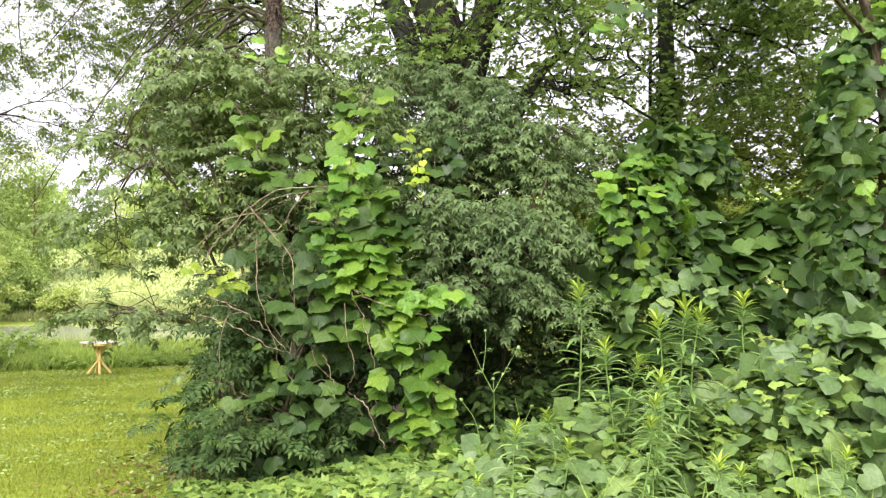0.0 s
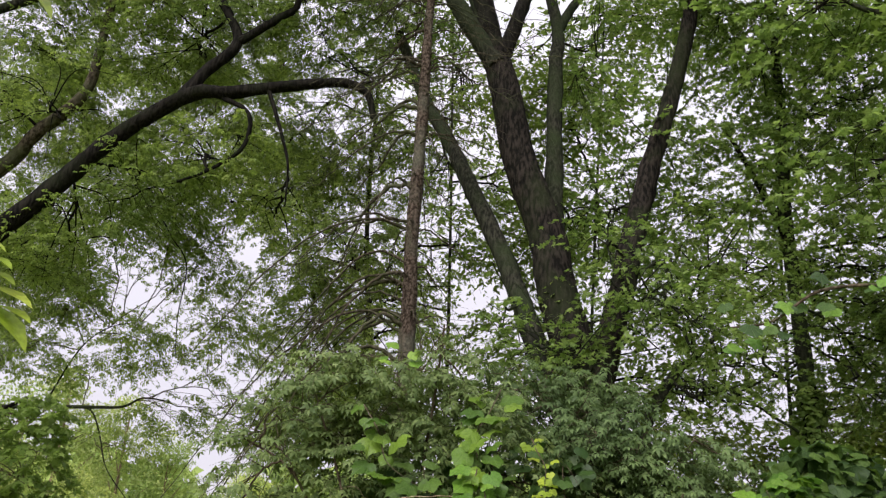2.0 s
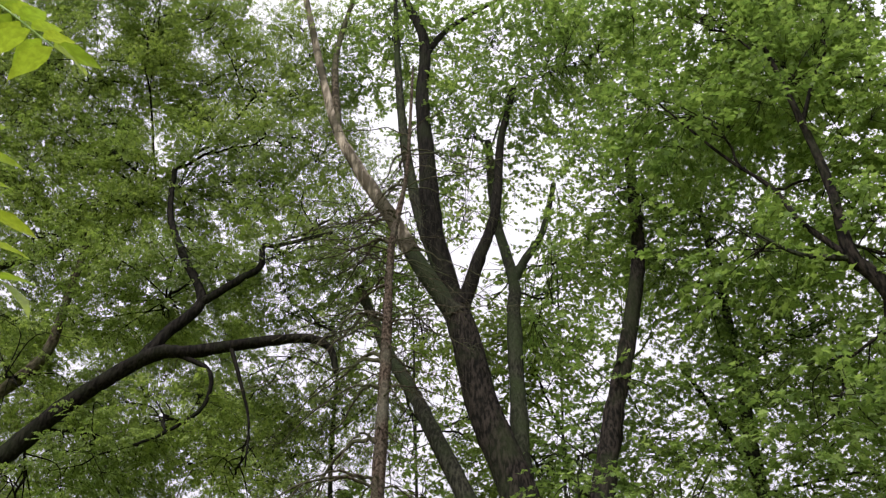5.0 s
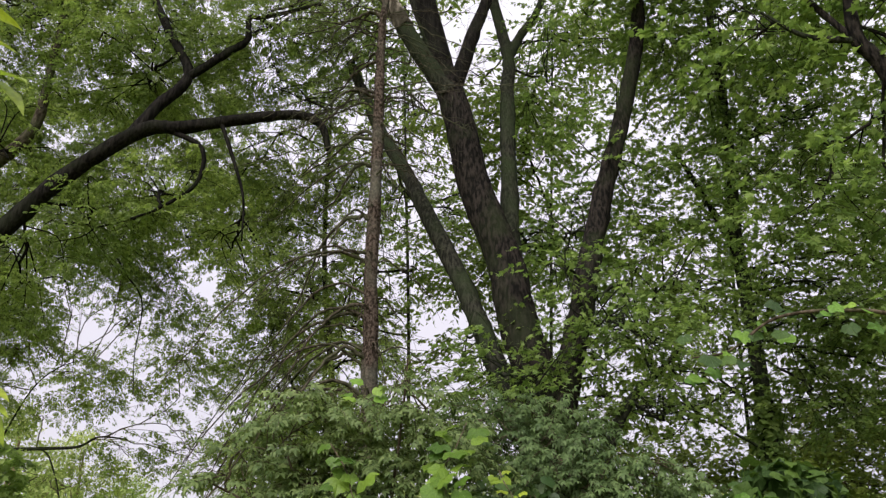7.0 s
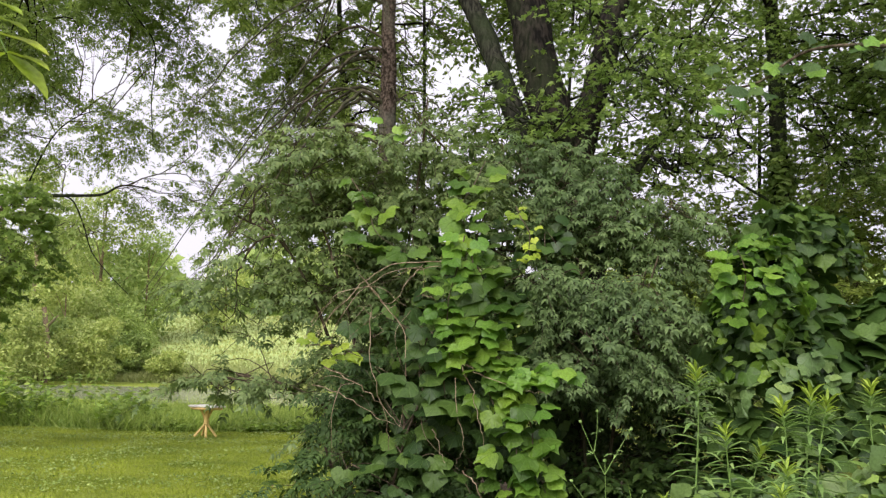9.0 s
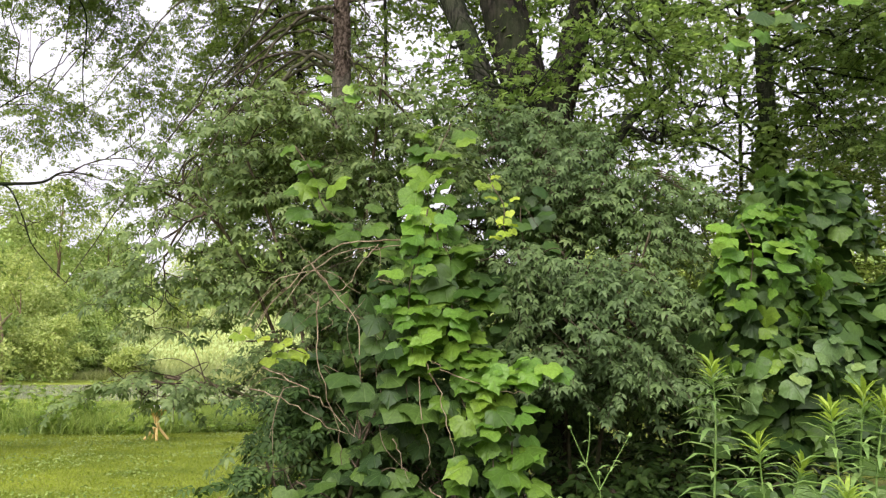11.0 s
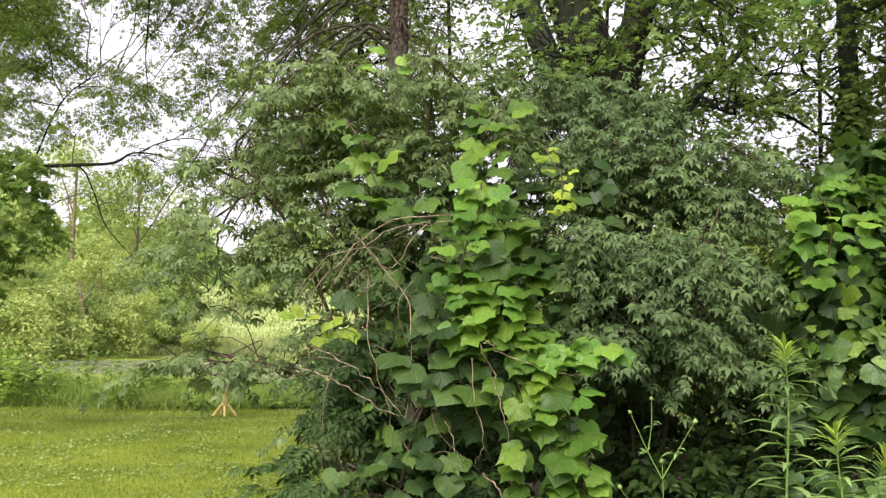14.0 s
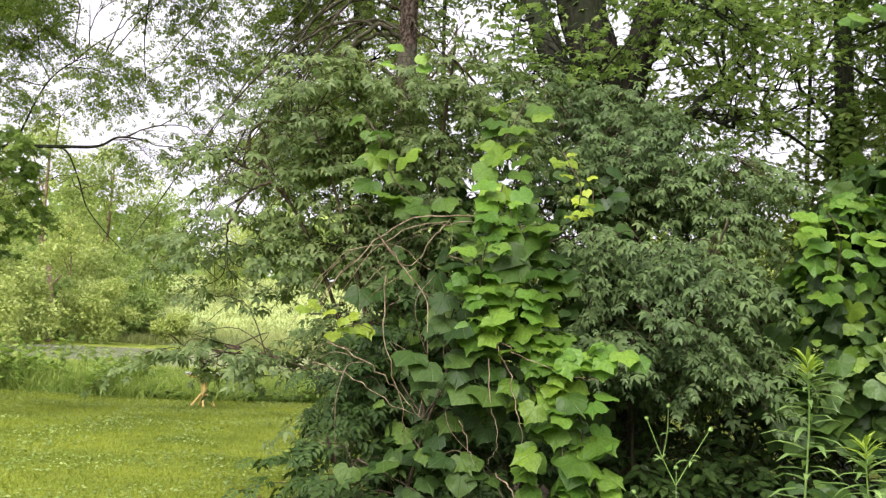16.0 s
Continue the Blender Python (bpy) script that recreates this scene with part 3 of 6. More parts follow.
def grass_patch(name, x, y, low, high, wide, material, shape, label, lean=0.45):
    n = len(x)
    pos = np.stack([x, y, height(x, y) - 0.01], -1)
    up = np.array([0, 0, 1.0]) + rng.normal(0, lean, (n, 3)) * np.array([1, 1, 0.2])
    ang = rng.uniform(0, 6.28, n)
    face = np.stack([np.cos(ang), np.sin(ang), np.zeros(n)], -1)
    size = rng.uniform(low, high, n)
    ob = part(name, leaves_mesh(name, shape, pos, up, face, size, np.full(n, wide) * rng.uniform(0.6, 1.4, n)), material)
    return tagged(ob, label, "grass", kind="stuff")


lx, ly = on_lawn(330000, -15, 0.5, 5.5, 20.8)
grass_patch("lawn_grass", lx, ly, 0.025, 0.07, 0.011, M_GRASS, BLADE, "short mown bright green lawn grass", 0.7)
cx_, cy_ = on_lawn(30000, -14, 0, 5.5, 20)
keep = np.array([noise.noise(Vector((a * 0.8, b * 0.8, 0))) > -0.05 for a, b in zip(cx_, cy_)])
cx_, cy_ = cx_[keep], cy_[keep]
cn = len(cx_)
cpos = np.stack([cx_, cy_, height(cx_, cy_) + rng.uniform(0.02, 0.06, cn)], -1)
clover = part("clover", leaves_mesh("clover", DIAMOND, cpos, rng.normal(0, 1, (cn, 3)) * np.array([1, 1, 0.25]), np.array([0, 0, 1.0]) + rng.normal(0, 0.3, (cn, 3)), rng.uniform(0.03, 0.06, cn), rng.uniform(0.05, 0.09, cn)), M_CLOVER)
tagged(clover, "pale clover leaves scattered through the lawn", "clover", kind="stuff")
tx = rng.normal(-2.1, 0.4, 800)
ty = rng.uniform(6.5, 12, 800)
lpos = np.stack([tx, ty, height(tx, ty) + rng.uniform(0.005, 0.04, 800)], -1)
litter = part("leaf_litter", leaves_mesh("leaf_litter", OVAL, lpos, rng.normal(0, 1, (800, 3)) * np.array([1, 1, 0.2]), np.array([0, 0, 1.0]) + rng.normal(0, 0.35, (800, 3)), rng.uniform(0.04, 0.1, 800)), M_LITTER)
tagged(litter, "brown dead leaves at the edge of the thicket", "leaf litter", kind="stuff")

# tall grass and reeds between lawn and pond
rx = rng.uniform(-24, 2, 80000)
ry = lawn_end(rx) + 0.15 + rng.gamma(1.8, 2.0, 80000) + 0.35 * np.sin(rx * 0.9)
grass_patch("tall_grass", rx, ry, 0.16, 0.62, 0.02, M_REED, TALL, "tall unmown grass along the pond edge", 0.55)
rx = rng.uniform(-46, 2, 26000)
ry = 61.5 + rng.gamma(1.5, 2.0, 26000)
grass_patch("reeds", rx, ry, 0.35, 0.9, 0.06, M_STRAW, TALL, "pale reeds on the far bank of the pond", 0.45)
rx = rng.uniform(-60, 10, 36000)
ry = rng.uniform(63, 108, 36000)
grass_patch("meadow_grass", rx, ry, 0.1, 0.3, 0.16, M_STRAW, TALL, "rough pale meadow grass on the far slope", 0.35)


def low_weed(x, y, h, spread, material, name, label, n=90, leaf=0.16):
    """A bushy weed: leaves on short shoots."""
    t = thing(name, (x, y, float(height(x, y))), label, "weed", "weeds at the lawn edge")
    c = np.array([x, y, float(height(x, y))])
    ends = c + np.stack([rng.normal(0, spread, 9), rng.normal(0, spread, 9), rng.uniform(0.4, 1.0, 9) * h], -1)
    owned(part("stalk_growth", raw_mesh("stalk_growth", *twigs_arrays(np.repeat(c[None], 9, 0), ends, np.full(9, 0.05), np.full(9, 0.008))), M_STEM, kind="stuff"), t)
    k = rng.integers(0, 9, n)
    s = rng.uniform(0.25, 1, (n, 1))
    p = c + (ends[k] - c) * s
    a = np.stack([rng.normal(0, 1, n), rng.normal(0, 1, n), rng.uniform(-0.3, 0.5, n)], -1)
    owned(part("foliage", leaves_mesh("foliage", OVAL, p, a, np.array([0, 0, 1.0]) + rng.normal(0, 0.4, (n, 3)), rng.uniform(0.6, 1.2, n) * leaf), material), t)
    return t


for _ in range(70):
    wx = rng.uniform(-17, -9.0)
    low_weed(wx, float(lawn_end(wx)) + 0.2 + rng.gamma(1.5, 1.0), rng.uniform(0.5, 1.0) * (1.45 if wx < -10.2 else 1.1), 0.32, M_WEED, "leafy_weed", "bright green broad-leaved weed beside the lawn", 130, 0.17)
for _ in range(16):
    wx = rng.uniform(-9.0, -3.0)
    low_weed(wx, float(lawn_end(wx)) + rng.uniform(0.1, 1.2), rng.uniform(0.2, 0.45), 0.28, M_WEED, "leafy_weed", "green weed in the tall grass by the pond", 90, 0.13)


# ---- bird table on the lawn ----
def bird_table(x, y):
    """A rustic stand: splayed yellow legs, a stub post, a weathered round top."""
    t = thing("rustic_stand", (x, y, 0), "rustic stand of yellow peeled branches with weathered grey top", "garden stand")
    yellow = plain_material("yellow_peeled_wood", (0.5, 0.33, 0.1), (0.7, 0.5, 0.2), 25.0, 0.6, stretch=(1, 1, 0.2))
    grey = plain_material("weathered_board", (0.42, 0.4, 0.36), (0.66, 0.63, 0.58), 18.0, 0.7, stretch=(0.2, 1, 1))
    for k in range(4):
        a = 0.5 + k * 1.57 + rng.uniform(-0.2, 0.2)
        c, d = math.cos(a), math.sin(a)
        pts = [(-0.15 * c, -0.15 * d, 0.66), (-0.05 * c, -0.05 * d, 0.46), (0.02 * c, 0.02 * d, 0.3), (0.26 * c, 0.26 * d, 0.0)]
        part("leg", tube_mesh("leg", pts, 0.032, 0.028, 8, 0.08), yellow, t)
    part("post", tube_mesh("post", [(0, 0, 0.28), (0.01, 0, 0.5), (0, 0.01, 0.68)], 0.06, 0.05, 10, 0.1), yellow, t, "forked yellow stub post")
    rim = [(0.36 * math.cos(q * 0.5236), 0.36 * math.sin(q * 0.5236), 0.655) for q in range(13)]
    part("rim", tube_mesh("rim", rim, 0.03, 0.03, 8, 0.05), yellow, t, "yellow bent rim under the boards")
    for k in range(4):
        bm = bmesh.new()
        bmesh.ops.create_cube(bm, size=1.0)
        half = math.sqrt(max(0.05, 0.42 ** 2 - (abs(k - 1.5) * 0.19) ** 2))
        bmesh.ops.scale(bm, vec=(2 * half, 0.18, 0.035), verts=bm.verts)
        bmesh.ops.bevel(bm, geom=list(bm.edges), offset=0.008, segments=1, affect="EDGES")
        me = bpy.data.meshes.new("board")
        bm.to_mesh(me)
        bm.free()
        b = part("board", me, grey, t)
        b.location = (0, (k - 1.5) * 0.19, 0.7 + 0.006 * (k % 2))
        b.rotation_euler = (0, 0, rng.uniform(-0.03, 0.03))
    bm = bmesh.new()
    bmesh.ops.create_cube(bm, size=1.0)
    bmesh.ops.scale(bm, vec=(0.07, 0.7, 0.05), verts=bm.verts)
    me = bpy.data.meshes.new("batten")
    bm.to_mesh(me)
    bm.free()
    b = part("batten", me, yellow, t)
    b.location = (-0.1, 0, 0.658)
    return t


bird_table(-6.8, 18.2).scale = (0.88, 0.88, 0.9)

# ---- the big many-stemmed maple behind the thicket ----
maple = thing("maple_tree", (0.35, 10.6, 0), "large many-stemmed maple with dark bark and leaning stems", "tree")
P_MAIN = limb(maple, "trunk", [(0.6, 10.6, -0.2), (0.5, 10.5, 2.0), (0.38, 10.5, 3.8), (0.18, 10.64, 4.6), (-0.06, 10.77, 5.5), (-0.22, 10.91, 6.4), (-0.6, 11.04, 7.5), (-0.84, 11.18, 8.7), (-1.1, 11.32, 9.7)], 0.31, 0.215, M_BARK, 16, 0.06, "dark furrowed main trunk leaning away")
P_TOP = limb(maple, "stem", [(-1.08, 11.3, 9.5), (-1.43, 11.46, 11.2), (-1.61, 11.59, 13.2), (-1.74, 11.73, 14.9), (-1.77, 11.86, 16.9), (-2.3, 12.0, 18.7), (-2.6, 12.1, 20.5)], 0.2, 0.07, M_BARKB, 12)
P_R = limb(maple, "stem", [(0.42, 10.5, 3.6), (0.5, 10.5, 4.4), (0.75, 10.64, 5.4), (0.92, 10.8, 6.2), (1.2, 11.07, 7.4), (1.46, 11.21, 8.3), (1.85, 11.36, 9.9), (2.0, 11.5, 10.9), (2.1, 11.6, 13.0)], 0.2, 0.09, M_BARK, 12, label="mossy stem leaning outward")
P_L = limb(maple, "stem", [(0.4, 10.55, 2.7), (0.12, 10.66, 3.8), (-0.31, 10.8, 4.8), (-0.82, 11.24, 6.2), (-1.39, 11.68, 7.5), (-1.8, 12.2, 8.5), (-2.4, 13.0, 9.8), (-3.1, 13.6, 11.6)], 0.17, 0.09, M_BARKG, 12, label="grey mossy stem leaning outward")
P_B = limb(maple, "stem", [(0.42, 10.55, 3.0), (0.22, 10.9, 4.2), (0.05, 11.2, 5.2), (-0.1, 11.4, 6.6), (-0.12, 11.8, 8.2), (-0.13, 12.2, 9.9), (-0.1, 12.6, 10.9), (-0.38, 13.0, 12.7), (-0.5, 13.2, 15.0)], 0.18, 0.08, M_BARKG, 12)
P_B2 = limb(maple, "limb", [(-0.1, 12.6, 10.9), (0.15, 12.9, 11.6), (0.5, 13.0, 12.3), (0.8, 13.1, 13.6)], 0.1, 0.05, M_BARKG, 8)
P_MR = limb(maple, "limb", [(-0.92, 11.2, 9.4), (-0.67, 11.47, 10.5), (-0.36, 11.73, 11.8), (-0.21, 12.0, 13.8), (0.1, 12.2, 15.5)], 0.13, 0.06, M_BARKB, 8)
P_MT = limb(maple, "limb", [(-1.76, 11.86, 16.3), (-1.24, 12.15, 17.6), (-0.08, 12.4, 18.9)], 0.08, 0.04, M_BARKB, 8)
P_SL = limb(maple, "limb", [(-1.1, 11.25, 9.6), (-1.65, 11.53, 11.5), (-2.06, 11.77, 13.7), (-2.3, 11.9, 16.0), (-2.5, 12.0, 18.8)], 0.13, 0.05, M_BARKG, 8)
P_SN = limb(maple, "limb", [(-1.75, 11.3, 10.6), (-2.12, 11.36, 11.4), (-2.84, 11.52, 12.8), (-3.41, 11.68, 14.1), (-3.92, 11.84, 16.0), (-4.66, 12.0, 19.1)], 0.15, 0.07, M_BLEACHED, 10, label="bleached dead limb with peeling bark")
limb(maple, "limb", [(-3.38, 11.68, 14.0), (-3.66, 11.85, 16.5), (-3.43, 12.0, 19.0)], 0.09, 0.05, M_DEADWOOD, 8)
limb(maple, "limb", [(-1.0, 11.15, 9.2), (-1.5, 11.25, 10.1), (-1.8, 11.31, 10.7)], 0.16, 0.13, M_BARKG, 10)
P_LOW = limb(maple, "limb", [(0.55, 10.6, 2.0), (0.85, 11.6, 3.2), (1.05, 12.3, 3.75), (1.43, 12.5, 4.55), (1.71, 12.5, 4.95), (1.95, 12.5, 5.15), (2.3, 12.4, 5.5)], 0.13, 0.03, M_BARKG, 10, label="mossy low limb")
crown(maple, [P_MAIN, P_TOP, P_R, P_L, P_B, P_B2, P_MR, P_MT, P_SL, P_LOW],
      [(-0.9, 12.6, 14.5, 1.7, 1.2, 2.2, 0.6), (-2.4, 12.8, 17.8, 2.2, 1.5, 2.0, 0.7), (0.6, 13.0, 10.6, 0.8, 1.0, 1.9, 0.8),
       (2.1, 11.6, 12.2, 1.6, 1.4, 2.2, 1.0), (1.2, 12.0, 16.5, 2.2, 1.8, 2.6, 0.9), (1.5, 12.0, 8.4, 1.0, 1.2, 1.7, 0.85),
       (2.2, 11.6, 6.2, 1.2, 1.2, 1.0, 0.6), (1.2, 10.0, 5.1, 0.9, 0.7, 0.7, 1.2), (-0.1, 10.1, 4.4, 0.8, 0.5, 0.6, 1.2), (-3.0, 13.5, 12.0, 1.4, 1.2, 1.4, 0.7),
       (2.6, 12.4, 5.0, 1.1, 0.8, 0.5, 0.7), (1.9, 11.4, 4.4, 0.7, 0.6, 0.4, 0.5), (0.9, 10.8, 3.9, 0.6, 0.5, 0.5, 1.0), (-0.7, 10.6, 5.2, 0.6, 0.5, 0.6, 0.5), (-0.4, 9.8, 4.5, 0.6, 0.4, 0.5, 1.7), (1.35, 9.8, 4.9, 0.8, 0.5, 0.6, 1.4), (0.6, 10.0, 5.9, 0.6, 0.4, 0.5, 1.2), (0.85, 9.8, 4.7, 0.6, 0.4, 0.45, 1.1), (0.15, 9.7, 4.2, 0.6, 0.4, 0.35, 1.0), (-1.6, 13.2, 8.0, 0.9, 0.8, 1.0, 0.5), (0.5, 12.8, 7.3, 0.8, 0.8, 1.0, 0.9), (0.75, 11.9, 6.9, 0.6, 0.6, 1.3, 1.1), (1.0, 12.6, 6.2, 0.8, 0.7, 0.8, 0.8)],
      MAPLE, M_MAPLE, 0.09, 26, 14, 0.6, M_BARKG, 0.024, label="green lobed maple leaves with gaps of sky")

# ---- slender tree clad in creeper ----
clad = thing("creeper_clad_tree", (3.6, 13, 0), "slender dark tree with creeper-covered trunk", "tree")
P_RR = limb(clad, "trunk", [(3.8, 13, -0.2), (3.65, 13, 3.0), (3.6, 13, 4.5), (3.55, 13, 6.1), (3.5, 13, 7.4), (3.55, 13, 8.8), (3.58, 13, 10.3), (3.5, 13, 13)], 0.15, 0.06, M_BARKG, 12)
P_RR2 = limb(clad, "limb", [(3.5, 13, 7.2), (3.1, 12.8, 8.0), (2.6, 12.6, 8.9)], 0.07, 0.03, M_BARKB, 8)
crown(clad, [P_RR, P_RR2], [(3.4, 12.6, 8.2, 1.4, 1.2, 1.4, 1.1), (4.6, 12.8, 6.6, 1.4, 1.2, 1.3, 1.0), (3.6, 13, 11, 1.8, 1.5, 2.0, 1.0), (5.0, 12.6, 9.4, 1.5, 1.4, 1.8, 1.0), (4.6, 12.5, 14.5, 2.4, 1.8, 2.2, 0.9), (5.4, 12.4, 4.9, 1.2, 1.0, 0.8, 1.1), (4.8, 12.4, 5.9, 1.2, 1.0, 0.7, 1.0), (6.2, 12.6, 6.6, 1.2, 1.0, 1.2, 1.0), (4.4, 12.6, 4.7, 0.9, 0.8, 0.7, 0.9), (2.9, 12.8, 5.6, 0.8, 0.8, 0.6, 0.8), (1.5, 12.9, 4.7, 0.9, 0.7, 0.6, 0.6), (2.3, 12.9, 4.6, 0.8, 0.7, 0.6, 0.6), (3.3, 13.3, 5.0, 1.0, 0.6, 0.8, 0.4), (4.6, 13.3, 5.3, 1.0, 0.6, 0.8, 0.4)],
      MAPLE, M_MAPLE, 0.094, 25, 14, 0.6, M_BARKG, 0.022)
cz = rng.uniform(0.3, 5.0, 2600)
ca = rng.uniform(0, 6.28, 2600)
cr = 0.13 + rng.uniform(0, 0.11, 2600)
out_dir = np.stack([np.cos(ca), np.sin(ca), np.zeros(2600)], -1)
cpos = np.stack([3.68 - 0.02 * cz, np.full(2600, 13.0), cz], -1) + out_dir * cr[:, None]
owned(part("creeper", leaves_mesh("creeper", GRAPE2, cpos, out_dir * 0.5 + np.array([0, 0, -0.8]) + rng.normal(0, 0.5, (2600, 3)), out_dir + np.array([0, 0, 0.7]) + rng.normal(0, 0.4, (2600, 3)), rng.uniform(0.05, 0.09, 2600)), M_MAPLE), clad)

# ---- maple at the right whose boughs reach over ----
right_tree = thing("young_maple_tree", (5.2, 8.2, 0), "young maple with spreading boughs of lobed leaves", "tree")
P_T = limb(right_tree, "trunk", [(5.3, 8.2, -0.2), (5.1, 8.3, 3), (4.6, 8.4, 6), (4.14, 8.5, 7.6), (3.9, 8.5, 8.1), (3.94, 8.5, 9.2), (3.86, 8.5, 10.4), (3.7, 8.5, 12.0)], 0.15, 0.03, M_BARK, 10)
P_T2 = limb(right_tree, "limb", [(3.87, 8.5, 10.3), (4.33, 8.5, 11.35), (5.16, 8.5, 12.7)], 0.035, 0.015, M_BARKB, 6)
P_T3 = limb(right_tree, "limb", [(3.9, 8.5, 8.0), (3.55, 8.75, 8.8), (3.43, 9.0, 9.6), (2.97, 9.25, 10.5), (2.31, 9.5, 11.9)], 0.045, 0.016, M_BARK, 8)
P_T4 = limb(right_tree, "limb", [(3.95, 8.5, 8.0), (3.33, 8.5, 8.1), (2.88, 8.5, 8.46)], 0.045, 0.015, M_BARKG, 8)
crown(right_tree, [P_T, P_T2, P_T3, P_T4], [(2.6, 9.4, 11.4, 1.3, 1.0, 1.3, 1.1), (4.4, 9.0, 11.5, 1.6, 1.2, 1.8, 1.4), (3.0, 9.2, 8.6, 1.2, 0.9, 0.9, 0.9), (4.6, 8.8, 8.2, 1.2, 1.0, 1.2, 1.0), (3.4, 9.0, 6.3, 1.1, 0.9, 0.8, 1.0), (4.5, 8.6, 4.8, 1.0, 0.8, 0.8, 1.0), (3.5, 9.2, 14.0, 2.0, 1.4, 1.6, 0.9), (5.4, 8.6, 6.4, 1.2, 1.0, 1.0, 1.0), (5.6, 9.4, 14.6, 1.8, 1.4, 1.8, 0.9), (6.4, 9.0, 10.6, 1.4, 1.2, 1.6, 1.2), (4.7, 9.6, 9.8, 1.2, 0.9, 0.9, 1.3)],
      MAPLE, M_MAPLE, 0.125, 19, 12, 0.6, M_BARK, 0.02, pull=(0.15, 0.7))

# ---- tree whose long limb sweeps in over the lawn ----
left_tree = thing("honey_locust_tree", (-12.6, 10.6, 0), "tall tree with dark sweeping limbs and fine leaves", "tree")
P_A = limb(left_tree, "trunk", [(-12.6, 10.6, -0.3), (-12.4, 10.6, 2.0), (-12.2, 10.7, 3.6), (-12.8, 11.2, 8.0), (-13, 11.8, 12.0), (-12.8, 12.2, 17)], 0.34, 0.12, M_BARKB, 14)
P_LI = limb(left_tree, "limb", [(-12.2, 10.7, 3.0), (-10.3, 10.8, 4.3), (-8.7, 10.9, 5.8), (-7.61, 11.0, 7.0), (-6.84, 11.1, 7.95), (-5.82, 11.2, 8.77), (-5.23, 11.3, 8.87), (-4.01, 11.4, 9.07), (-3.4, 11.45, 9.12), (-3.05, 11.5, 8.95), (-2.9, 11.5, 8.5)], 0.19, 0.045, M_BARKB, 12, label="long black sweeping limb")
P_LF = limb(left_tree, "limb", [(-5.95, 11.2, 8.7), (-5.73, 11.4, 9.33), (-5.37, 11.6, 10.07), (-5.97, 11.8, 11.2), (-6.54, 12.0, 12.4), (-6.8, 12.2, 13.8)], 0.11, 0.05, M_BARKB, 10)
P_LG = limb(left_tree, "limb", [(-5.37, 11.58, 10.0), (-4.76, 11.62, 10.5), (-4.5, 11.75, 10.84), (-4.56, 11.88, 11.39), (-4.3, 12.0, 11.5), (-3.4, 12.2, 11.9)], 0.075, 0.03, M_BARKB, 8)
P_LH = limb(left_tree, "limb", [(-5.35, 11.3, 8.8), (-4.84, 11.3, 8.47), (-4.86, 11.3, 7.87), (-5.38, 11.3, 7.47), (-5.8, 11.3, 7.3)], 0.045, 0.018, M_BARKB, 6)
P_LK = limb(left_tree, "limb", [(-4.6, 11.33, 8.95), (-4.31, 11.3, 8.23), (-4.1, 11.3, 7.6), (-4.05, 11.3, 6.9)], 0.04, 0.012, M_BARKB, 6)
P_FA = limb(left_tree, "limb", [(-12.9, 11.4, 9.5), (-10.6, 12.2, 11.2), (-8.4, 13, 13.0), (-7.4, 13.4, 15.0)], 0.12, 0.05, M_BARKG, 8)
P_LN = limb(left_tree, "limb", [(-12.5, 10.9, 4.4), (-11.2, 11.8, 6.2), (-9.7, 12.5, 8.1), (-9.2, 12.5, 8.8), (-8.46, 12.5, 9.65), (-8.37, 12.5, 10.9), (-8.5, 12.7, 12.6)], 0.17, 0.06, M_DEADWOOD, 10, label="reddish brown leaning limb")
P_HG = limb(left_tree, "limb", [(-7.9, 11.1, 6.7), (-7.5, 12.3, 7.7), (-7.1, 12.8, 7.83), (-6.55, 13.0, 7.09), (-6.2, 13.0, 6.58), (-6.19, 13.0, 5.69), (-6.11, 13.0, 5.03)], 0.024, 0.006, M_BARKG, 6, label="thin hanging limb")
crown(left_tree, [P_A, P_LI, P_LF, P_LG, P_LH, P_LK, P_FA, P_LN, P_HG],
      [(-8.7, 12, 9.0, 2.0, 1.4, 1.1, 0.25), (-6.6, 12.6, 10.9, 2.0, 1.5, 1.3, 1.2), (-4.4, 12.6, 11.6, 1.8, 1.4, 1.6, 1.1), (-7.0, 13, 14.0, 2.8, 1.8, 2.2, 1.2),
       (-4.4, 13, 15.2, 1.7, 1.5, 2.0, 1.0), (-10, 13, 13, 2.2, 2.0, 2.6, 0.8), (-5.4, 12.0, 8.0, 1.3, 1.0, 0.75, 1.7), (-6.6, 11.8, 7.4, 1.2, 1.0, 0.75, 1.7), (-7.5, 11.6, 6.4, 1.2, 1.0, 0.8, 1.3), (-4.6, 12.4, 7.2, 0.8, 0.8, 0.6, 0.8),
       (-3.6, 12.8, 10.2, 1.0, 1.0, 0.9, 1.0), (-6.2, 13, 18, 3.0, 2.0, 2.0, 1.1), (-9.0, 12.0, 6.4, 1.4, 1.2, 1.2, 1.0), (-9.5, 13, 17.5, 2.6, 2.0, 2.2, 1.1), (-8.0, 12.6, 11.8, 1.7, 1.4, 1.3, 0.8), (-3.2, 13, 13.2, 1.2, 1.2, 1.4, 0.8), (-12, 13, 16, 2.2, 2, 2.4, 1.0), (-10.6, 12, 9.4, 1.6, 1.4, 1.6, 0.9), (-9.6, 13.0, 15.0, 1.8, 1.6, 1.4, 1.0), (-9.0, 12.5, 20.3, 3.0, 2.0, 1.8, 1.0), (-12.5, 12.5, 19.5, 2.4, 2.0, 2.2, 0.9)],
      SPRIG, M_LOCUST, 0.15, 20, 9, 0.6, M_BARKB, 0.028, droop=0.3, label="fine light green leaves", pull=(0.25, 0.8))

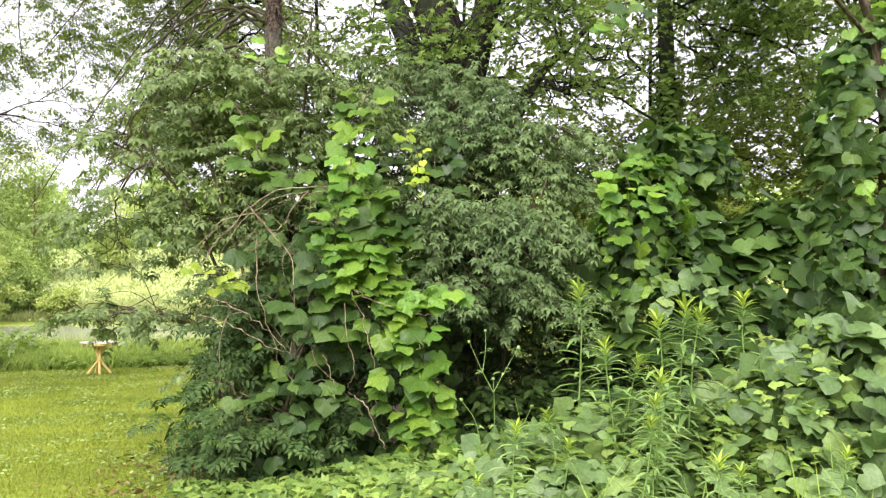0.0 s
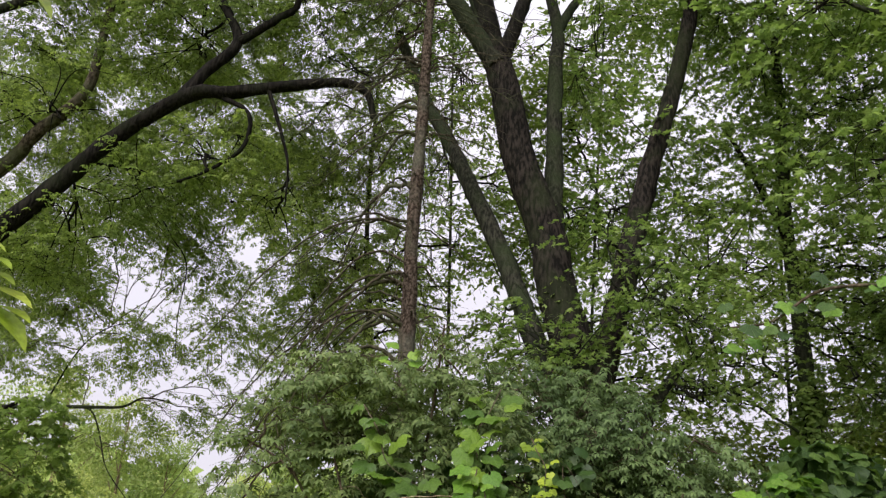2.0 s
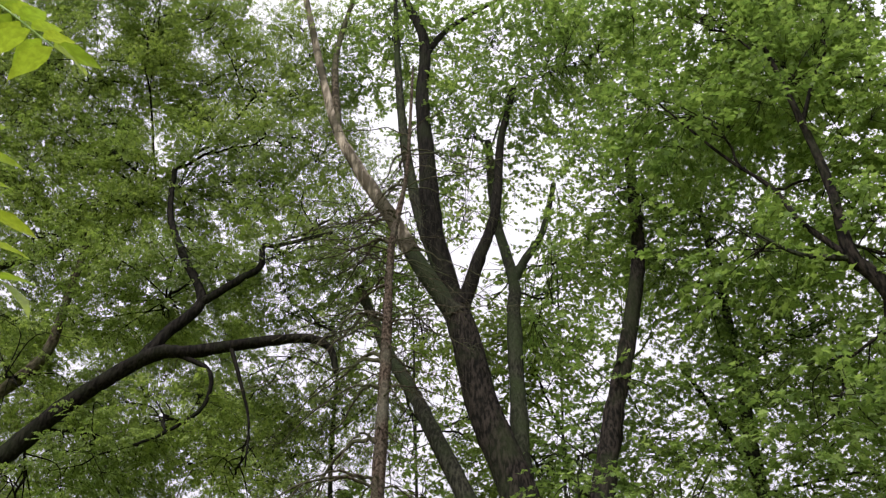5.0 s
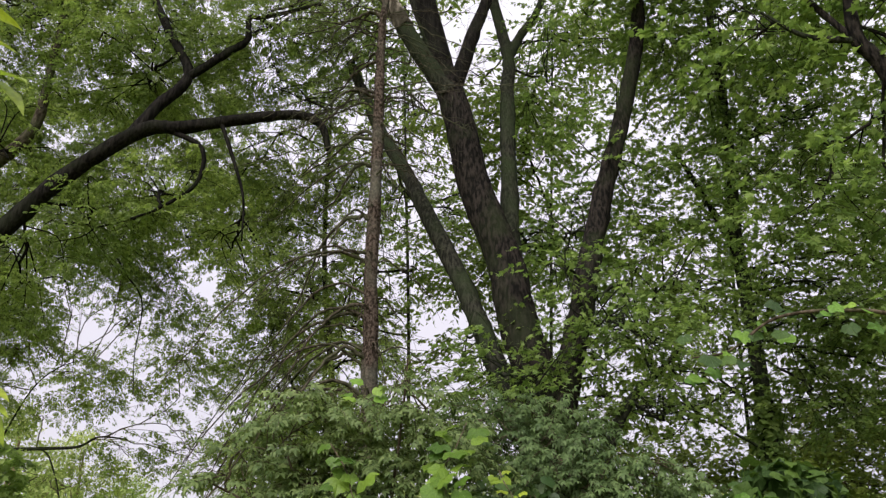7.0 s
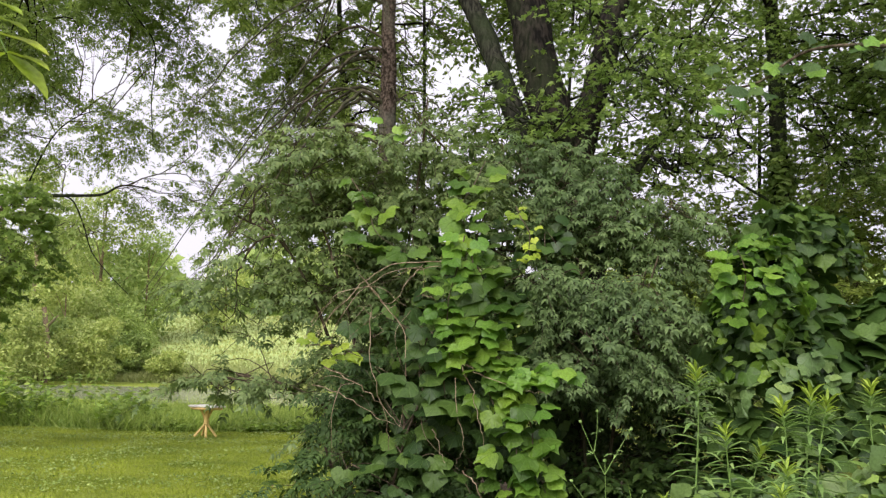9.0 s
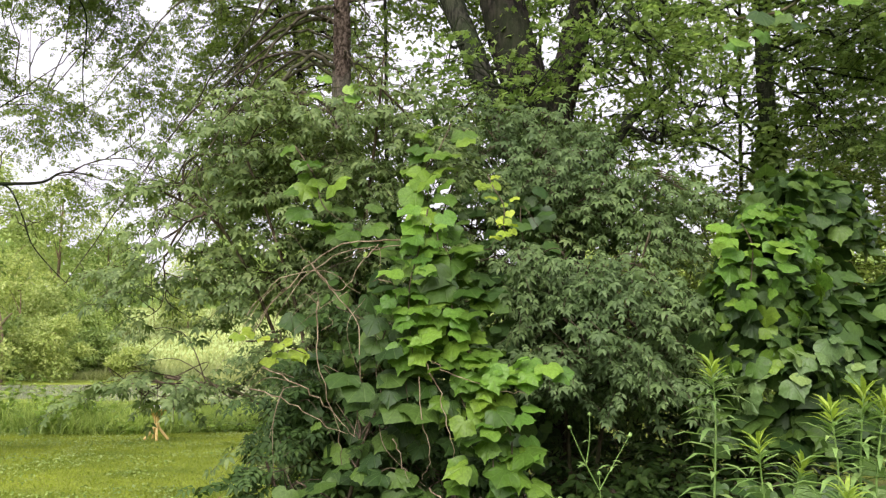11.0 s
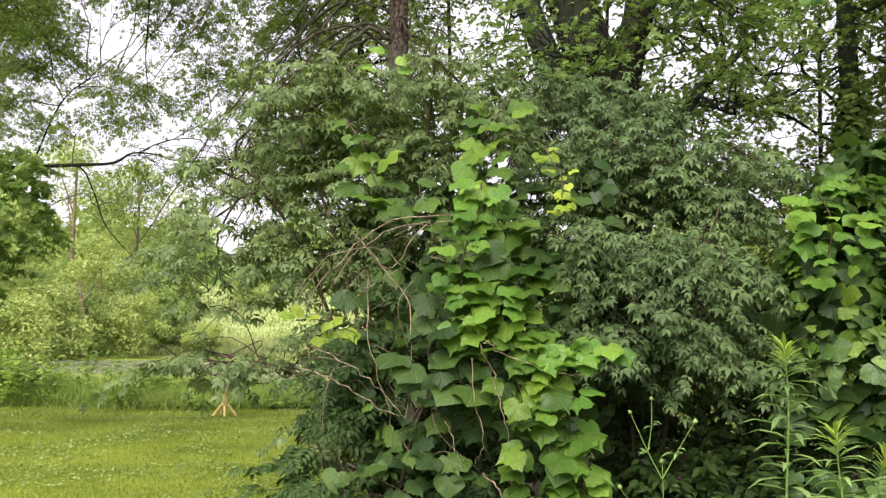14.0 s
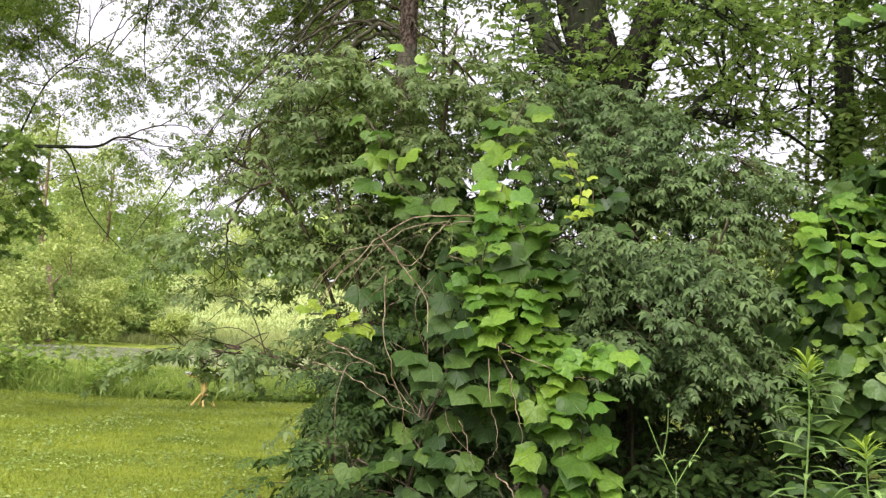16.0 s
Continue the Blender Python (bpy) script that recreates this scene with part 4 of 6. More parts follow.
# ---- taller trees further back ----
def back_tree(x, y, h, spread, dens, base=0.2):
    t = thing("background_tree", (x, y, 0), "tall leafy tree standing behind the thicket", "tree", "background trees")
    path = limb(t, "trunk", [(x, y, -0.3), (x + rng.uniform(-0.3, 0.3), y, h * 0.35), (x + rng.uniform(-0.6, 0.6), y, h * 0.9)], 0.0035 * h, 0.02, M_BARKG, 8)
    blobs = []
    for k in range(11):
        f = base + (1 - base) * (k + rng.random()) / 11
        r = spread * (1.0 - 0.45 * abs(f - 0.5))
        a = rng.uniform(0, 6.28)
        blobs.append((x + math.cos(a) * r * 0.6, y + math.sin(a) * r * 0.4, f * h, r * 0.55, r * 0.45, h * 0.075, dens * rng.uniform(0.6, 1.3)))
    crown(t, [path], blobs, DIAMOND, M_BACK, 0.17, 15, 14, 0.7, M_BARKB, 0.03, droop=0.35)
    return t


for bx, by, bh, bs, bd in ((0.8, 18, 17, 3.2, 0.65), (4.6, 17.5, 16, 3.2, 0.45), (8.6, 17, 15, 3.4, 0.62), (-2.6, 20, 19, 3.2, 0.4)):
    back_tree(bx, by, bh, bs, bd, 0.42 if bx < -2 else 0.2)

# ---- drooping tree close behind the spruce ----
mid_tree = thing("drooping_tree", (-3.2, 15.5, 0), "drooping fine-leaved tree behind the dead spruce", "tree")
P_M = limb(mid_tree, "trunk", [(-3.0, 15.5, -0.3), (-3.2, 15.4, 4), (-3.7, 15.2, 8), (-3.8, 15.2, 12)], 0.08, 0.03, M_BARKG, 10)
crown(mid_tree, [P_M], [(-3.9, 14.6, 7.6, 1.1, 0.9, 1.5, 1.0), (-3.2, 14.6, 9.4, 1.3, 1.0, 1.3, 0.9), (-4.4, 14.7, 6.2, 0.9, 0.8, 1.0, 1.6), (-2.6, 15, 7.0, 0.8, 0.8, 0.9, 0.4), (-5.2, 14.8, 8.5, 0.9, 0.8, 0.9, 1.2), (-5.1, 14.8, 7.3, 0.7, 0.7, 0.8, 1.2), (-4.5, 14.8, 9.4, 0.9, 0.8, 0.8, 1.1), (-4.2, 14.8, 5.0, 0.9, 0.8, 0.8, 1.4), (-5.6, 15.5, 10.4, 1.4, 1.1, 1.0, 0.8), (-3.4, 14.8, 4.9, 1.1, 0.8, 1.0, 1.9), (-2.9, 14.8, 6.0, 0.9, 0.7, 0.8, 1.4), (-4.6, 14.8, 4.2, 0.9, 0.7, 0.7, 1.2), (-2.2, 14.6, 4.6, 0.8, 0.7, 0.7, 1.2)],
      SPRIG, M_LOCUST, 0.165, 29, 9, 0.55, M_BARKB, 0.025, droop=0.7, hang=0.5, pull=(0.2, 0.8))

# ---- far limb with hanging twigs over the lawn's end ----
lawn_tree = thing("willow_like_tree", (-18, 20, 0), "tree with long level limb and hanging twigs by the pond", "tree")
P_W = limb(lawn_tree, "trunk", [(-18.4, 20, -0.4), (-18, 20, 3), (-17.8, 20, 6), (-18, 20, 12)], 0.35, 0.14, M_BARK, 12)
P_H = limb(lawn_tree, "limb", [(-18, 20, 4.6), (-15.5, 20, 5.3), (-13.2, 20, 5.42), (-11.5, 20, 5.48), (-10.5, 20, 5.52), (-10.0, 20, 5.75), (-9.3, 20, 5.7)], 0.07, 0.015, M_BARKG, 8)
P_HU = limb(lawn_tree, "limb", [(-12.5, 20, 5.5), (-11.92, 20, 6.9), (-11.26, 20, 7.5), (-10.4, 20, 7.7)], 0.024, 0.007, M_BARKG, 6)
P_HD = limb(lawn_tree, "limb", [(-11.6, 20, 5.5), (-11.2, 20, 5.35), (-10.85, 20, 4.7), (-10.6, 20, 4.1), (-10.1, 20, 3.55), (-9.6, 20, 3.1)], 0.024, 0.008, M_BARKG, 6)
crown(lawn_tree, [P_W, P_H, P_HU, P_HD], [(-12.8, 20, 8.6, 1.6, 1.3, 1.3, 0.8), (-10.5, 20.5, 7.3, 1.4, 1.0, 1.1, 0.7), (-8.2, 20.5, 7.8, 1.2, 1.0, 1.6, 0.65), (-9.2, 20.5, 9.3, 1.2, 1.0, 1.0, 0.6), (-10.6, 20, 4.6, 0.6, 0.5, 0.7, 0.5), (-7.6, 20.5, 5.6, 1.0, 0.8, 0.8, 0.4), (-14.5, 20.5, 10.5, 2.4, 1.5, 1.8, 0.9), (-10.3, 20, 10.6, 1.7, 1.4, 1.4, 0.9), (-9.2, 20, 5.3, 1.2, 0.8, 0.8, 0.6), (-12.6, 20, 4.3, 1.1, 0.8, 0.6, 0.6), (-6.4, 20.5, 5.0, 1.0, 0.8, 0.9, 0.5), (-11.9, 20, 6.5, 0.9, 0.8, 0.6, 0.6), (-16, 21, 8, 2.0, 1.5, 2.0, 0.9), (-11.8, 20.5, 12.8, 2.2, 1.6, 1.6, 0.8), (-8.2, 21, 12.6, 2.2, 1.6, 1.8, 0.7), (-14, 20.5, 14.5, 2.6, 1.8, 2.2, 0.9), (-10, 21, 15.5, 2.6, 1.8, 2.0, 0.8), (-13.3, 20, 6.9, 1.0, 0.9, 0.8, 0.8)],
      SPRIG, M_LOCUST, 0.21, 34, 6, 0.6, M_TWIG, 0.014, droop=0.6, pull=(0.35, 0.9))
dark_bough = thing("dark_leafy_bush_tree", (-9.2, 13.2, 0), "green leafy boughs hanging over the lawn", "tree")
P_D = limb(dark_bough, "trunk", [(-10.5, 13.0, -0.3), (-10.2, 13, 2), (-9.6, 13.1, 3.6), (-8.6, 13.2, 4.3)], 0.1, 0.03, M_BARKB, 8)
crown(dark_bough, [P_D], [(-8.5, 13.2, 3.8, 0.9, 0.8, 0.6, 0.7), (-8.3, 13.2, 3.0, 0.7, 0.7, 0.4, 0.7), (-9.4, 13.2, 2.6, 1.0, 0.8, 0.8, 0.9)], MAPLE, M_MAPLE, 0.15, 60, 12, 0.5, M_TWIG, 0.02, hang=0.5, tier=0.5)

# ---- dead spruce ----
spruce = thing("dead_spruce_tree", (-1.93, 10.5, 0), "dead spruce with scaly trunk and bare drooping branches", "tree")
P_S = limb(spruce, "trunk", [(-1.85, 10.5, -0.2), (-1.9, 10.5, 3), (-1.92, 10.5, 4.8), (-1.97, 10.5, 6.2), (-1.96, 10.5, 8.0), (-1.98, 10.5, 9.1), (-1.97, 10.5, 10.2), (-1.88, 10.5, 10.9), (-1.78, 10.5, 11.9), (-1.76, 10.5, 14.4)], 0.125, 0.022, M_SPRUCE, 14, 0.16, "scaly grey-brown dead trunk")
spruce_twigs = []


def dead_branch(z0, az, reach, fall, r):
    """A bare branch that leaves the trunk level, arches a little and then sweeps down, with hanging side twigs."""
    o = P_S[np.abs(P_S[:, 2] - z0).argmin()].copy()
    o[2] = z0
    d = np.array([math.cos(az), math.sin(az) * 0.8, 0])
    lift = rng.uniform(0.02, 0.1) * reach
    pts = [o, o + d * reach * 0.22 + (0, 0, lift), o + d * reach * 0.45 + (0, 0, lift * 0.4 - 0.1 * fall), o + d * reach * 0.72 - (0, 0, 0.45 * fall), o + d * reach - (0, 0, fall)]
    br = smooth_path(pts, 6)
    br[2:] += np.cumsum(rng.normal(0, 0.012, (len(br) - 2, 3)), 0)
    owned(part("branch", raw_mesh("branch", *tube_arrays(br, r, 0.004, 6), smooth=True), M_DEADWOOD), spruce)
    m = int(5 + 4.5 * reach)
    i = rng.integers(5, len(br), m)
    st = br[i]
    side = np.stack([-d[1] * np.ones(m), d[0] * np.ones(m), np.zeros(m)], -1) * rng.choice([-1, 1], (m, 1))
    en = st + (side * rng.uniform(0.1, 0.9, (m, 1)) + d * rng.uniform(0.1, 0.9, (m, 1)) + rng.normal(0, 0.4, (m, 3)) - np.array([0, 0, 0.35])) * rng.uniform(0.1, 0.5, (m, 1))
    spruce_twigs.append(twigs_arrays(st, en, np.full(m, 0.03), np.full(m, 0.0042)))
    k = rng.uniform(0.3, 1.0, (2 * m, 1))
    st2 = np.repeat(st, 2, 0) * (1 - k) + np.repeat(en, 2, 0) * k
    en2 = st2 + rng.normal(0, 0.13, (2 * m, 3)) + np.repeat(d[None] * 0.08, 2 * m, 0) - np.array([0, 0, 0.1])
    spruce_twigs.append(twigs_arrays(st2, en2, np.zeros(2 * m), np.full(2 * m, 0.0024)))


# whorls of four to six branches up the trunk; the longest reach out over the lawn
for k in range(13):
    z0 = 4.2 + 0.66 * k
    long = max(0.35, 1.0 - 0.06 * k)
    for _ in range(2):
        dead_branch(z0 + rng.uniform(-0.12, 0.12), rng.uniform(2.5, 3.9), 2.6 * long * rng.uniform(0.5, 1.05), 1.6 * long * rng.uniform(0.5, 1.4), rng.uniform(0.02, 0.037))
    for az in (rng.uniform(-0.7, 0.7), rng.uniform(0.9, 2.2), rng.uniform(4.1, 5.4)):
        dead_branch(z0 + rng.uniform(-0.15, 0.15), az, 1.35 * long * rng.uniform(0.5, 1.1), 1.0 * long * rng.uniform(0.3, 1.2), rng.uniform(0.01, 0.018))
for _ in range(7):
    dead_branch(rng.uniform(4.6, 7.0), rng.uniform(2.7, 3.7), rng.uniform(1.9, 2.9), rng.uniform(1.7, 2.7), rng.uniform(0.016, 0.026))
for k in range(40):
    dead_branch(rng.uniform(7.6, 12.8), rng.uniform(-0.9, 0.9) if k % 2 else rng.uniform(2.2, 4.2), rng.uniform(0.9, 2.3), rng.uniform(-0.1, 0.6), rng.uniform(0.009, 0.015))
owned(part("twig_growth", raw_mesh("twig_growth", *join(spruce_twigs)), M_DEADWOOD, kind="stuff"), spruce)


# ---- the thicket ----
def shrub(name, base, stems, blobs, shape, material, leaf, per_m3, count, length, label, droop=0.25, hang=0.35, tilt=0.35, twig=None, r=0.022, flat=0.35, lean=0.6, tier=0.35):
    t = thing(name, base, label, "shrub", "shrubs of the thicket")
    paths = [limb(t, "stem", pts, r, r * 0.4, twig or M_TWIG, 7, 0.05) for pts in stems]
    crown(t, paths, blobs, shape, material, leaf, per_m3, count, length, twig or M_TWIG, 0.012, droop, hang, tilt, flat, lean=lean, tier=tier)
    return t


shrub("box_elder_shrub", (-1.6, 8.6, 0),
      [[(-1.6, 8.6, -0.1), (-1.9, 8.4, 1.4), (-2.4, 8.1, 2.6), (-3.0, 8.0, 3.0)], [(-1.5, 8.6, -0.1), (-1.4, 8.4, 1.8), (-1.2, 8.2, 3.5), (-1.15, 8.2, 4.2)], [(-1.5, 8.7, -0.1), (-1.0, 8.5, 1.8), (-0.5, 8.5, 3.3)],
       [(-1.6, 8.6, -0.1), (-1.8, 8.3, 0.9), (-2.2, 8.0, 1.32), (-2.8, 7.9, 1.45)], [(-1.6, 8.6, -0.1), (-1.75, 8.3, 1.6), (-1.95, 8.0, 2.5), (-2.3, 7.95, 3.4)]],
      [(-2.2, 8.2, 3.5, 0.75, 0.55, 0.5, 0.55), (-1.5, 8.2, 3.65, 0.75, 0.55, 0.5, 0.6), (-2.7, 8.1, 2.95, 0.7, 0.5, 0.5, 0.45), (-1.7, 8.2, 3.05, 0.9, 0.55, 0.5, 0.8), (-2.9, 8.1, 2.2, 0.7, 0.55, 0.4, 0.4), (-0.8, 8.4, 3.4, 0.65, 0.5, 0.5, 0.6), (-2.0, 8.3, 2.3, 0.8, 0.5, 0.5, 0.9),
       (-2.6, 7.9, 1.42, 0.75, 0.5, 0.18, 0.65), (-2.95, 7.9, 1.3, 0.4, 0.4, 0.1, 0.3), (-1.85, 7.85, 0.95, 0.35, 0.4, 0.4, 0.5), (-1.7, 7.95, 1.5, 0.5, 0.4, 0.45, 0.5), (-1.3, 8.8, 1.6, 1.0, 0.5, 1.0, 0.6), (-0.2, 8.9, 2.8, 0.6, 0.5, 0.5, 0.8), (-1.2, 8.5, 2.6, 0.7, 0.4, 0.5, 0.7)],
      BOXELDER, M_SHRUB, 0.128, 135, 9, 0.42, "arching green shrub with pointed leaves beside the lawn", droop=0.4, hang=0.5, tilt=0.4, lean=0.3, tier=0.5)
shrub("honeysuckle_shrub", (0.5, 8.9, 0),
      [[(0.5, 8.9, -0.1), (0.4, 8.6, 1.3), (0.0, 8.2, 2.5)], [(0.6, 8.9, -0.1), (0.8, 8.5, 1.6), (1.1, 8.3, 2.7)], [(0.5, 9.0, -0.1), (0.4, 9.0, 2.0), (0.5, 9.0, 3.0)]],
      [(0.1, 8.3, 2.3, 0.65, 0.5, 0.45, 1.0), (0.8, 8.2, 2.2, 0.7, 0.5, 0.45, 1.0), (0.45, 7.9, 1.65, 0.7, 0.45, 0.35, 1.1), (1.05, 8.15, 1.55, 0.5, 0.45, 0.35, 0.8), (0.3, 9.0, 3.2, 0.8, 0.5, 0.45, 1.0), (1.1, 9.0, 3.0, 0.7, 0.5, 0.45, 1.0), (-0.3, 9.2, 3.7, 0.7, 0.5, 0.45, 1.0), (0.4, 9.6, 3.9, 0.7, 0.4, 0.4, 0.9), (0.5, 9.2, 1.4, 0.9, 0.4, 1.0, 0.7), (1.5, 9.0, 1.9, 0.4, 0.5, 0.8, 0.9)],
      BOXELDER, M_GREY, 0.13, 155, 9, 0.4, "dense grey-green shrub with drooping pointed leaves", droop=0.6, hang=0.6, tilt=0.35, flat=0.22, lean=0.3, tier=0.7)
# upper blobs stand for shaded box elder; the dark leaf colour carries the shade
shrub("elder_shrub", (-1.5, 7.5, 0),
      [[(-1.5, 7.5, -0.1), (-1.65, 7.3, 0.5), (-1.75, 7.1, 0.9)], [(-1.4, 7.5, -0.1), (-1.2, 7.2, 0.6), (-1.1, 7.1, 1.0)]],
      [(-1.6, 7.25, 0.5, 0.42, 0.4, 0.45, 0.9), (-1.2, 7.3, 0.5, 0.45, 0.4, 0.45, 0.9), (-1.75, 7.5, 0.3, 0.3, 0.35, 0.3, 0.9), (-1.35, 7.6, 1.15, 0.55, 0.35, 0.5, 1.0), (-0.7, 7.6, 0.8, 0.5, 0.35, 0.7, 0.9), (-1.1, 7.8, 1.7, 0.5, 0.35, 0.45, 0.9)],
      PINNATE, M_ELDER, 0.2, 110, 9, 0.4, "low green elder shrub with shaded box elder foliage at the lawn's edge", hang=0.5)
# added dark foliage in place of the thicket's shaded hollow
shrub("hollow_filler_shrub", (1.6, 9.1, 0),
      [[(1.6, 9.1, -0.1), (1.5, 9.0, 0.5), (1.3, 8.9, 1.0)], [(1.7, 9.1, -0.1), (1.9, 9.0, 0.6), (2.0, 8.9, 1.1)]],
      [(1.45, 9.0, 0.55, 0.55, 0.35, 0.5, 1.0), (0.6, 9.0, 0.4, 0.6, 0.35, 0.4, 1.0), (1.9, 9.3, 1.2, 0.5, 0.4, 0.6, 0.8), (1.15, 8.8, 0.5, 0.6, 0.4, 0.5, 1.3), (0.5, 8.7, 0.45, 0.6, 0.4, 0.45, 1.1), (2.3, 8.9, 0.6, 0.6, 0.4, 0.6, 1.0), (0.9, 9.4, 1.0, 0.9, 0.3, 0.6, 0.9)],
      LEAFLET, M_DARKLEAF, 0.12, 150, 11, 0.4, "dark shrub added for the shaded hollow deep in the thicket", hang=0.4)
shrub("background_hedge_shrub", (2.2, 14.5, 0),
      [[(2.2, 14.5, -0.1), (2.0, 14.4, 2.0), (1.6, 14.3, 3.4)], [(2.4, 14.5, -0.1), (2.9, 14.4, 2.0), (3.4, 14.3, 3.6)]],
      [(1.8, 14.4, 3.1, 1.0, 0.8, 0.8, 1.0), (3.0, 14.4, 3.3, 1.1, 0.8, 0.8, 1.0), (4.4, 14.6, 3.0, 1.0, 0.8, 0.9, 1.0), (2.4, 14.5, 1.6, 1.6, 0.7, 1.0, 0.8), (5.6, 14.6, 2.4, 1.2, 0.8, 1.2, 0.8), (2.7, 14.4, 4.1, 1.0, 0.7, 0.6, 1.0), (4.0, 14.5, 4.2, 1.0, 0.7, 0.6, 1.0), (1.6, 14.6, 4.0, 0.8, 0.6, 0.5, 0.8), (0.6, 14.8, 2.4, 1.0, 0.8, 1.0, 0.8), (5.6, 14.6, 4.2, 1.2, 0.8, 0.8, 1.0), (7.0, 14.4, 3.4, 1.3, 0.8, 1.3, 1.0), (6.6, 14.5, 5.0, 1.2, 0.8, 0.7, 0.9), (4.9, 14.6, 5.0, 0.9, 0.7, 0.5, 0.7)],
      OVAL, M_HEDGE, 0.13, 55, 10, 0.5, "bright yellow-green bush behind the thicket")
shrub("background_hedge_shrub", (-1.6, 14.0, 0),
      [[(-1.6, 14, -0.1), (-1.4, 14, 2.0), (-1.2, 13.8, 3.4)]],
      [(-1.5, 13.8, 2.4, 1.2, 0.8, 1.1, 0.6), (-0.3, 13.6, 3.0, 0.8, 0.7, 0.8, 0.6)], OVAL, M_SHRUB, 0.12, 45, 10, 0.5, "green bush filling the thicket's back")


# ---- grape vines ----
def leaf_object_meshes(tag, material):
    """A few blades that the single leaves of a vine share."""
    out = []
    for shape in (GRAPE, GRAPE2, GRAPE, GRAPE2):
        v, f = shape
        w = v.copy()
        w[1:, 2] += 0.05 * np.sin(np.linspace(0, 6.28 * rng.integers(3, 6), len(w) - 1) + rng.uniform(0, 6.28)) + rng.normal(0, 0.02, len(w) - 1)
        w[:, 0] *= rng.uniform(0.9, 1.12)
        me = raw_mesh(tag, w, f, smooth=True)
        me.materials.append(material)
        out.append(me)
    return out


def put_leaf(owner, meshes, place, along, face, size):
    y = Vector(along).normalized()
    x = y.cross(Vector(face)).normalized()
    z = x.cross(y)
    m = Matrix(((x.x, y.x, z.x, 0), (x.y, y.y, z.y, 0), (x.z, y.z, z.z, 0), (0, 0, 0, 1)))
    ob = new("leaf", meshes[int(rng.integers(0, len(meshes)))])
    ob.parent = owner
    ob.matrix_parent_inverse = Matrix.Translation(-Vector(owner.location))
    ob.matrix_basis = Matrix.Translation(place) @ m @ Matrix.Scale(size, 4)
    return ob


VINE_LEAF = leaf_object_meshes("leaf", M_VINE1)
BRIGHT_LEAF = leaf_object_meshes("leaf", M_BRIGHT1)
PALE_LEAF = leaf_object_meshes("leaf", M_PALE1)
YELLOW_LEAF = leaf_object_meshes("leaf", M_YELLOW1)
MIXED_LEAF = leaf_object_meshes("leaf", M_MID1)


def strand(owner, points, every, size, meshes, spread=0.09, r=0.006, outward=(0, -1, 0.25), mat=None):
    """A hanging vine stem with leaves shingled down it."""
    path = smooth_path(points, 8)
    owned(part("stem", raw_mesh("stem", *tube_arrays(path, r, r * 0.5, 6), smooth=True), mat or M_TWIG), owner)
    seg = np.linalg.norm(np.diff(path, axis=0), axis=1)
    run = np.concatenate([[0], np.cumsum(seg)])
    o = np.array(outward, float)
    for k, s in enumerate(np.arange(every * 0.5, run[-1], every * 0.68)):
        p = np.array([np.interp(s, run, path[:, a]) for a in range(3)])
        side = (1 if k % 2 else -1) * rng.uniform(0.2, 1.0)
        p = p + np.array([side * spread * 1.7, 0, 0]) + o * rng.uniform(-0.08, 0.12) + rng.normal(0, 0.035, 3)
        along = np.array([side * 0.7, -0.7, -0.55]) + rng.normal(0, 0.3, 3)
        put_leaf(owner, meshes, p, along, unit(o + np.array([0, 0, 1.1]) + rng.normal(0, 0.42, 3)), size * rng.uniform(0.75, 1.35))


def leaf_cover(owner, n, sample, size, meshes=None, material=None, name="leaves", down=0.8, face_up=0.9):
    """Leaves on a bulging surface, each on a short stalk; single objects, or one joined part."""
    pts, nrm = sample(n)
    along = nrm * 0.35 + np.array([0, 0, -down]) + rng.normal(0, 0.55, (n, 3))
    face = unit(nrm + np.array([0, 0, face_up]) + rng.normal(0, 0.42, (n, 3)))
    sz = size * rng.uniform(0.5, 1.25, n)
    if meshes:
        for p, a, f, s in zip(pts, along, face, sz):
            put_leaf(owner, meshes, p, a, f, float(s))
    else:
        owned(part(name, leaves_mesh(name, GRAPE2, pts, along, face, sz), material, kind="stuff"), owner)


def bulge(cx, cy, cz, rx, ry, rz, low=-0.2):
    def sample(n):
        d = unit(rng.normal(0, 1, (n * 4, 3)))
        d = d[(d[:, 1] < 0.35) & (d[:, 2] > low)][:n]
        while len(d) < n:
            e = unit(rng.normal(0, 1, (n, 3)))
            d = np.concatenate([d, e[(e[:, 1] < 0.35) & (e[:, 2] > low)]])[:n]
        r = np.array([rx, ry, rz])
        return np.array([cx, cy, cz]) + d * r * rng.uniform(0.85, 1.05, (n, 1)), unit(d / r)
    return sample


def sheet(x0, x1, y0, y1, z0, z1, lean=(0, -1, 0.4)):
    def sample(n):
        p = np.stack([rng.uniform(x0, x1, n), rng.uniform(y0, y1, n), rng.uniform(z0, z1, n)], -1)
        return p, np.repeat(unit(lean)[None], n, 0)
    return sample


grape = thing("grape_vine", (-0.6, 7.2, 0), "wild grape vine hanging in bright green curtains over shrubs", "vine")
strand(grape, [(-0.66, 7.0, 2.65), (-0.7, 6.9, 2.39), (-0.76, 6.85, 2.12), (-0.76, 6.85, 1.87), (-0.73, 6.85, 1.62)], 0.034, 0.12, BRIGHT_LEAF, 0.06)
strand(grape, [(-0.62, 7.05, 2.6), (-0.56, 6.95, 2.32), (-0.49, 6.9, 2.02), (-0.43, 6.88, 1.77), (-0.32, 6.85, 1.63)], 0.042, 0.15, MIXED_LEAF, 0.09)
strand(grape, [(-0.55, 6.95, 2.4), (-0.45, 6.95, 2.2), (-0.42, 6.95, 2.0)], 0.09, 0.17, VINE_LEAF, 0.08)
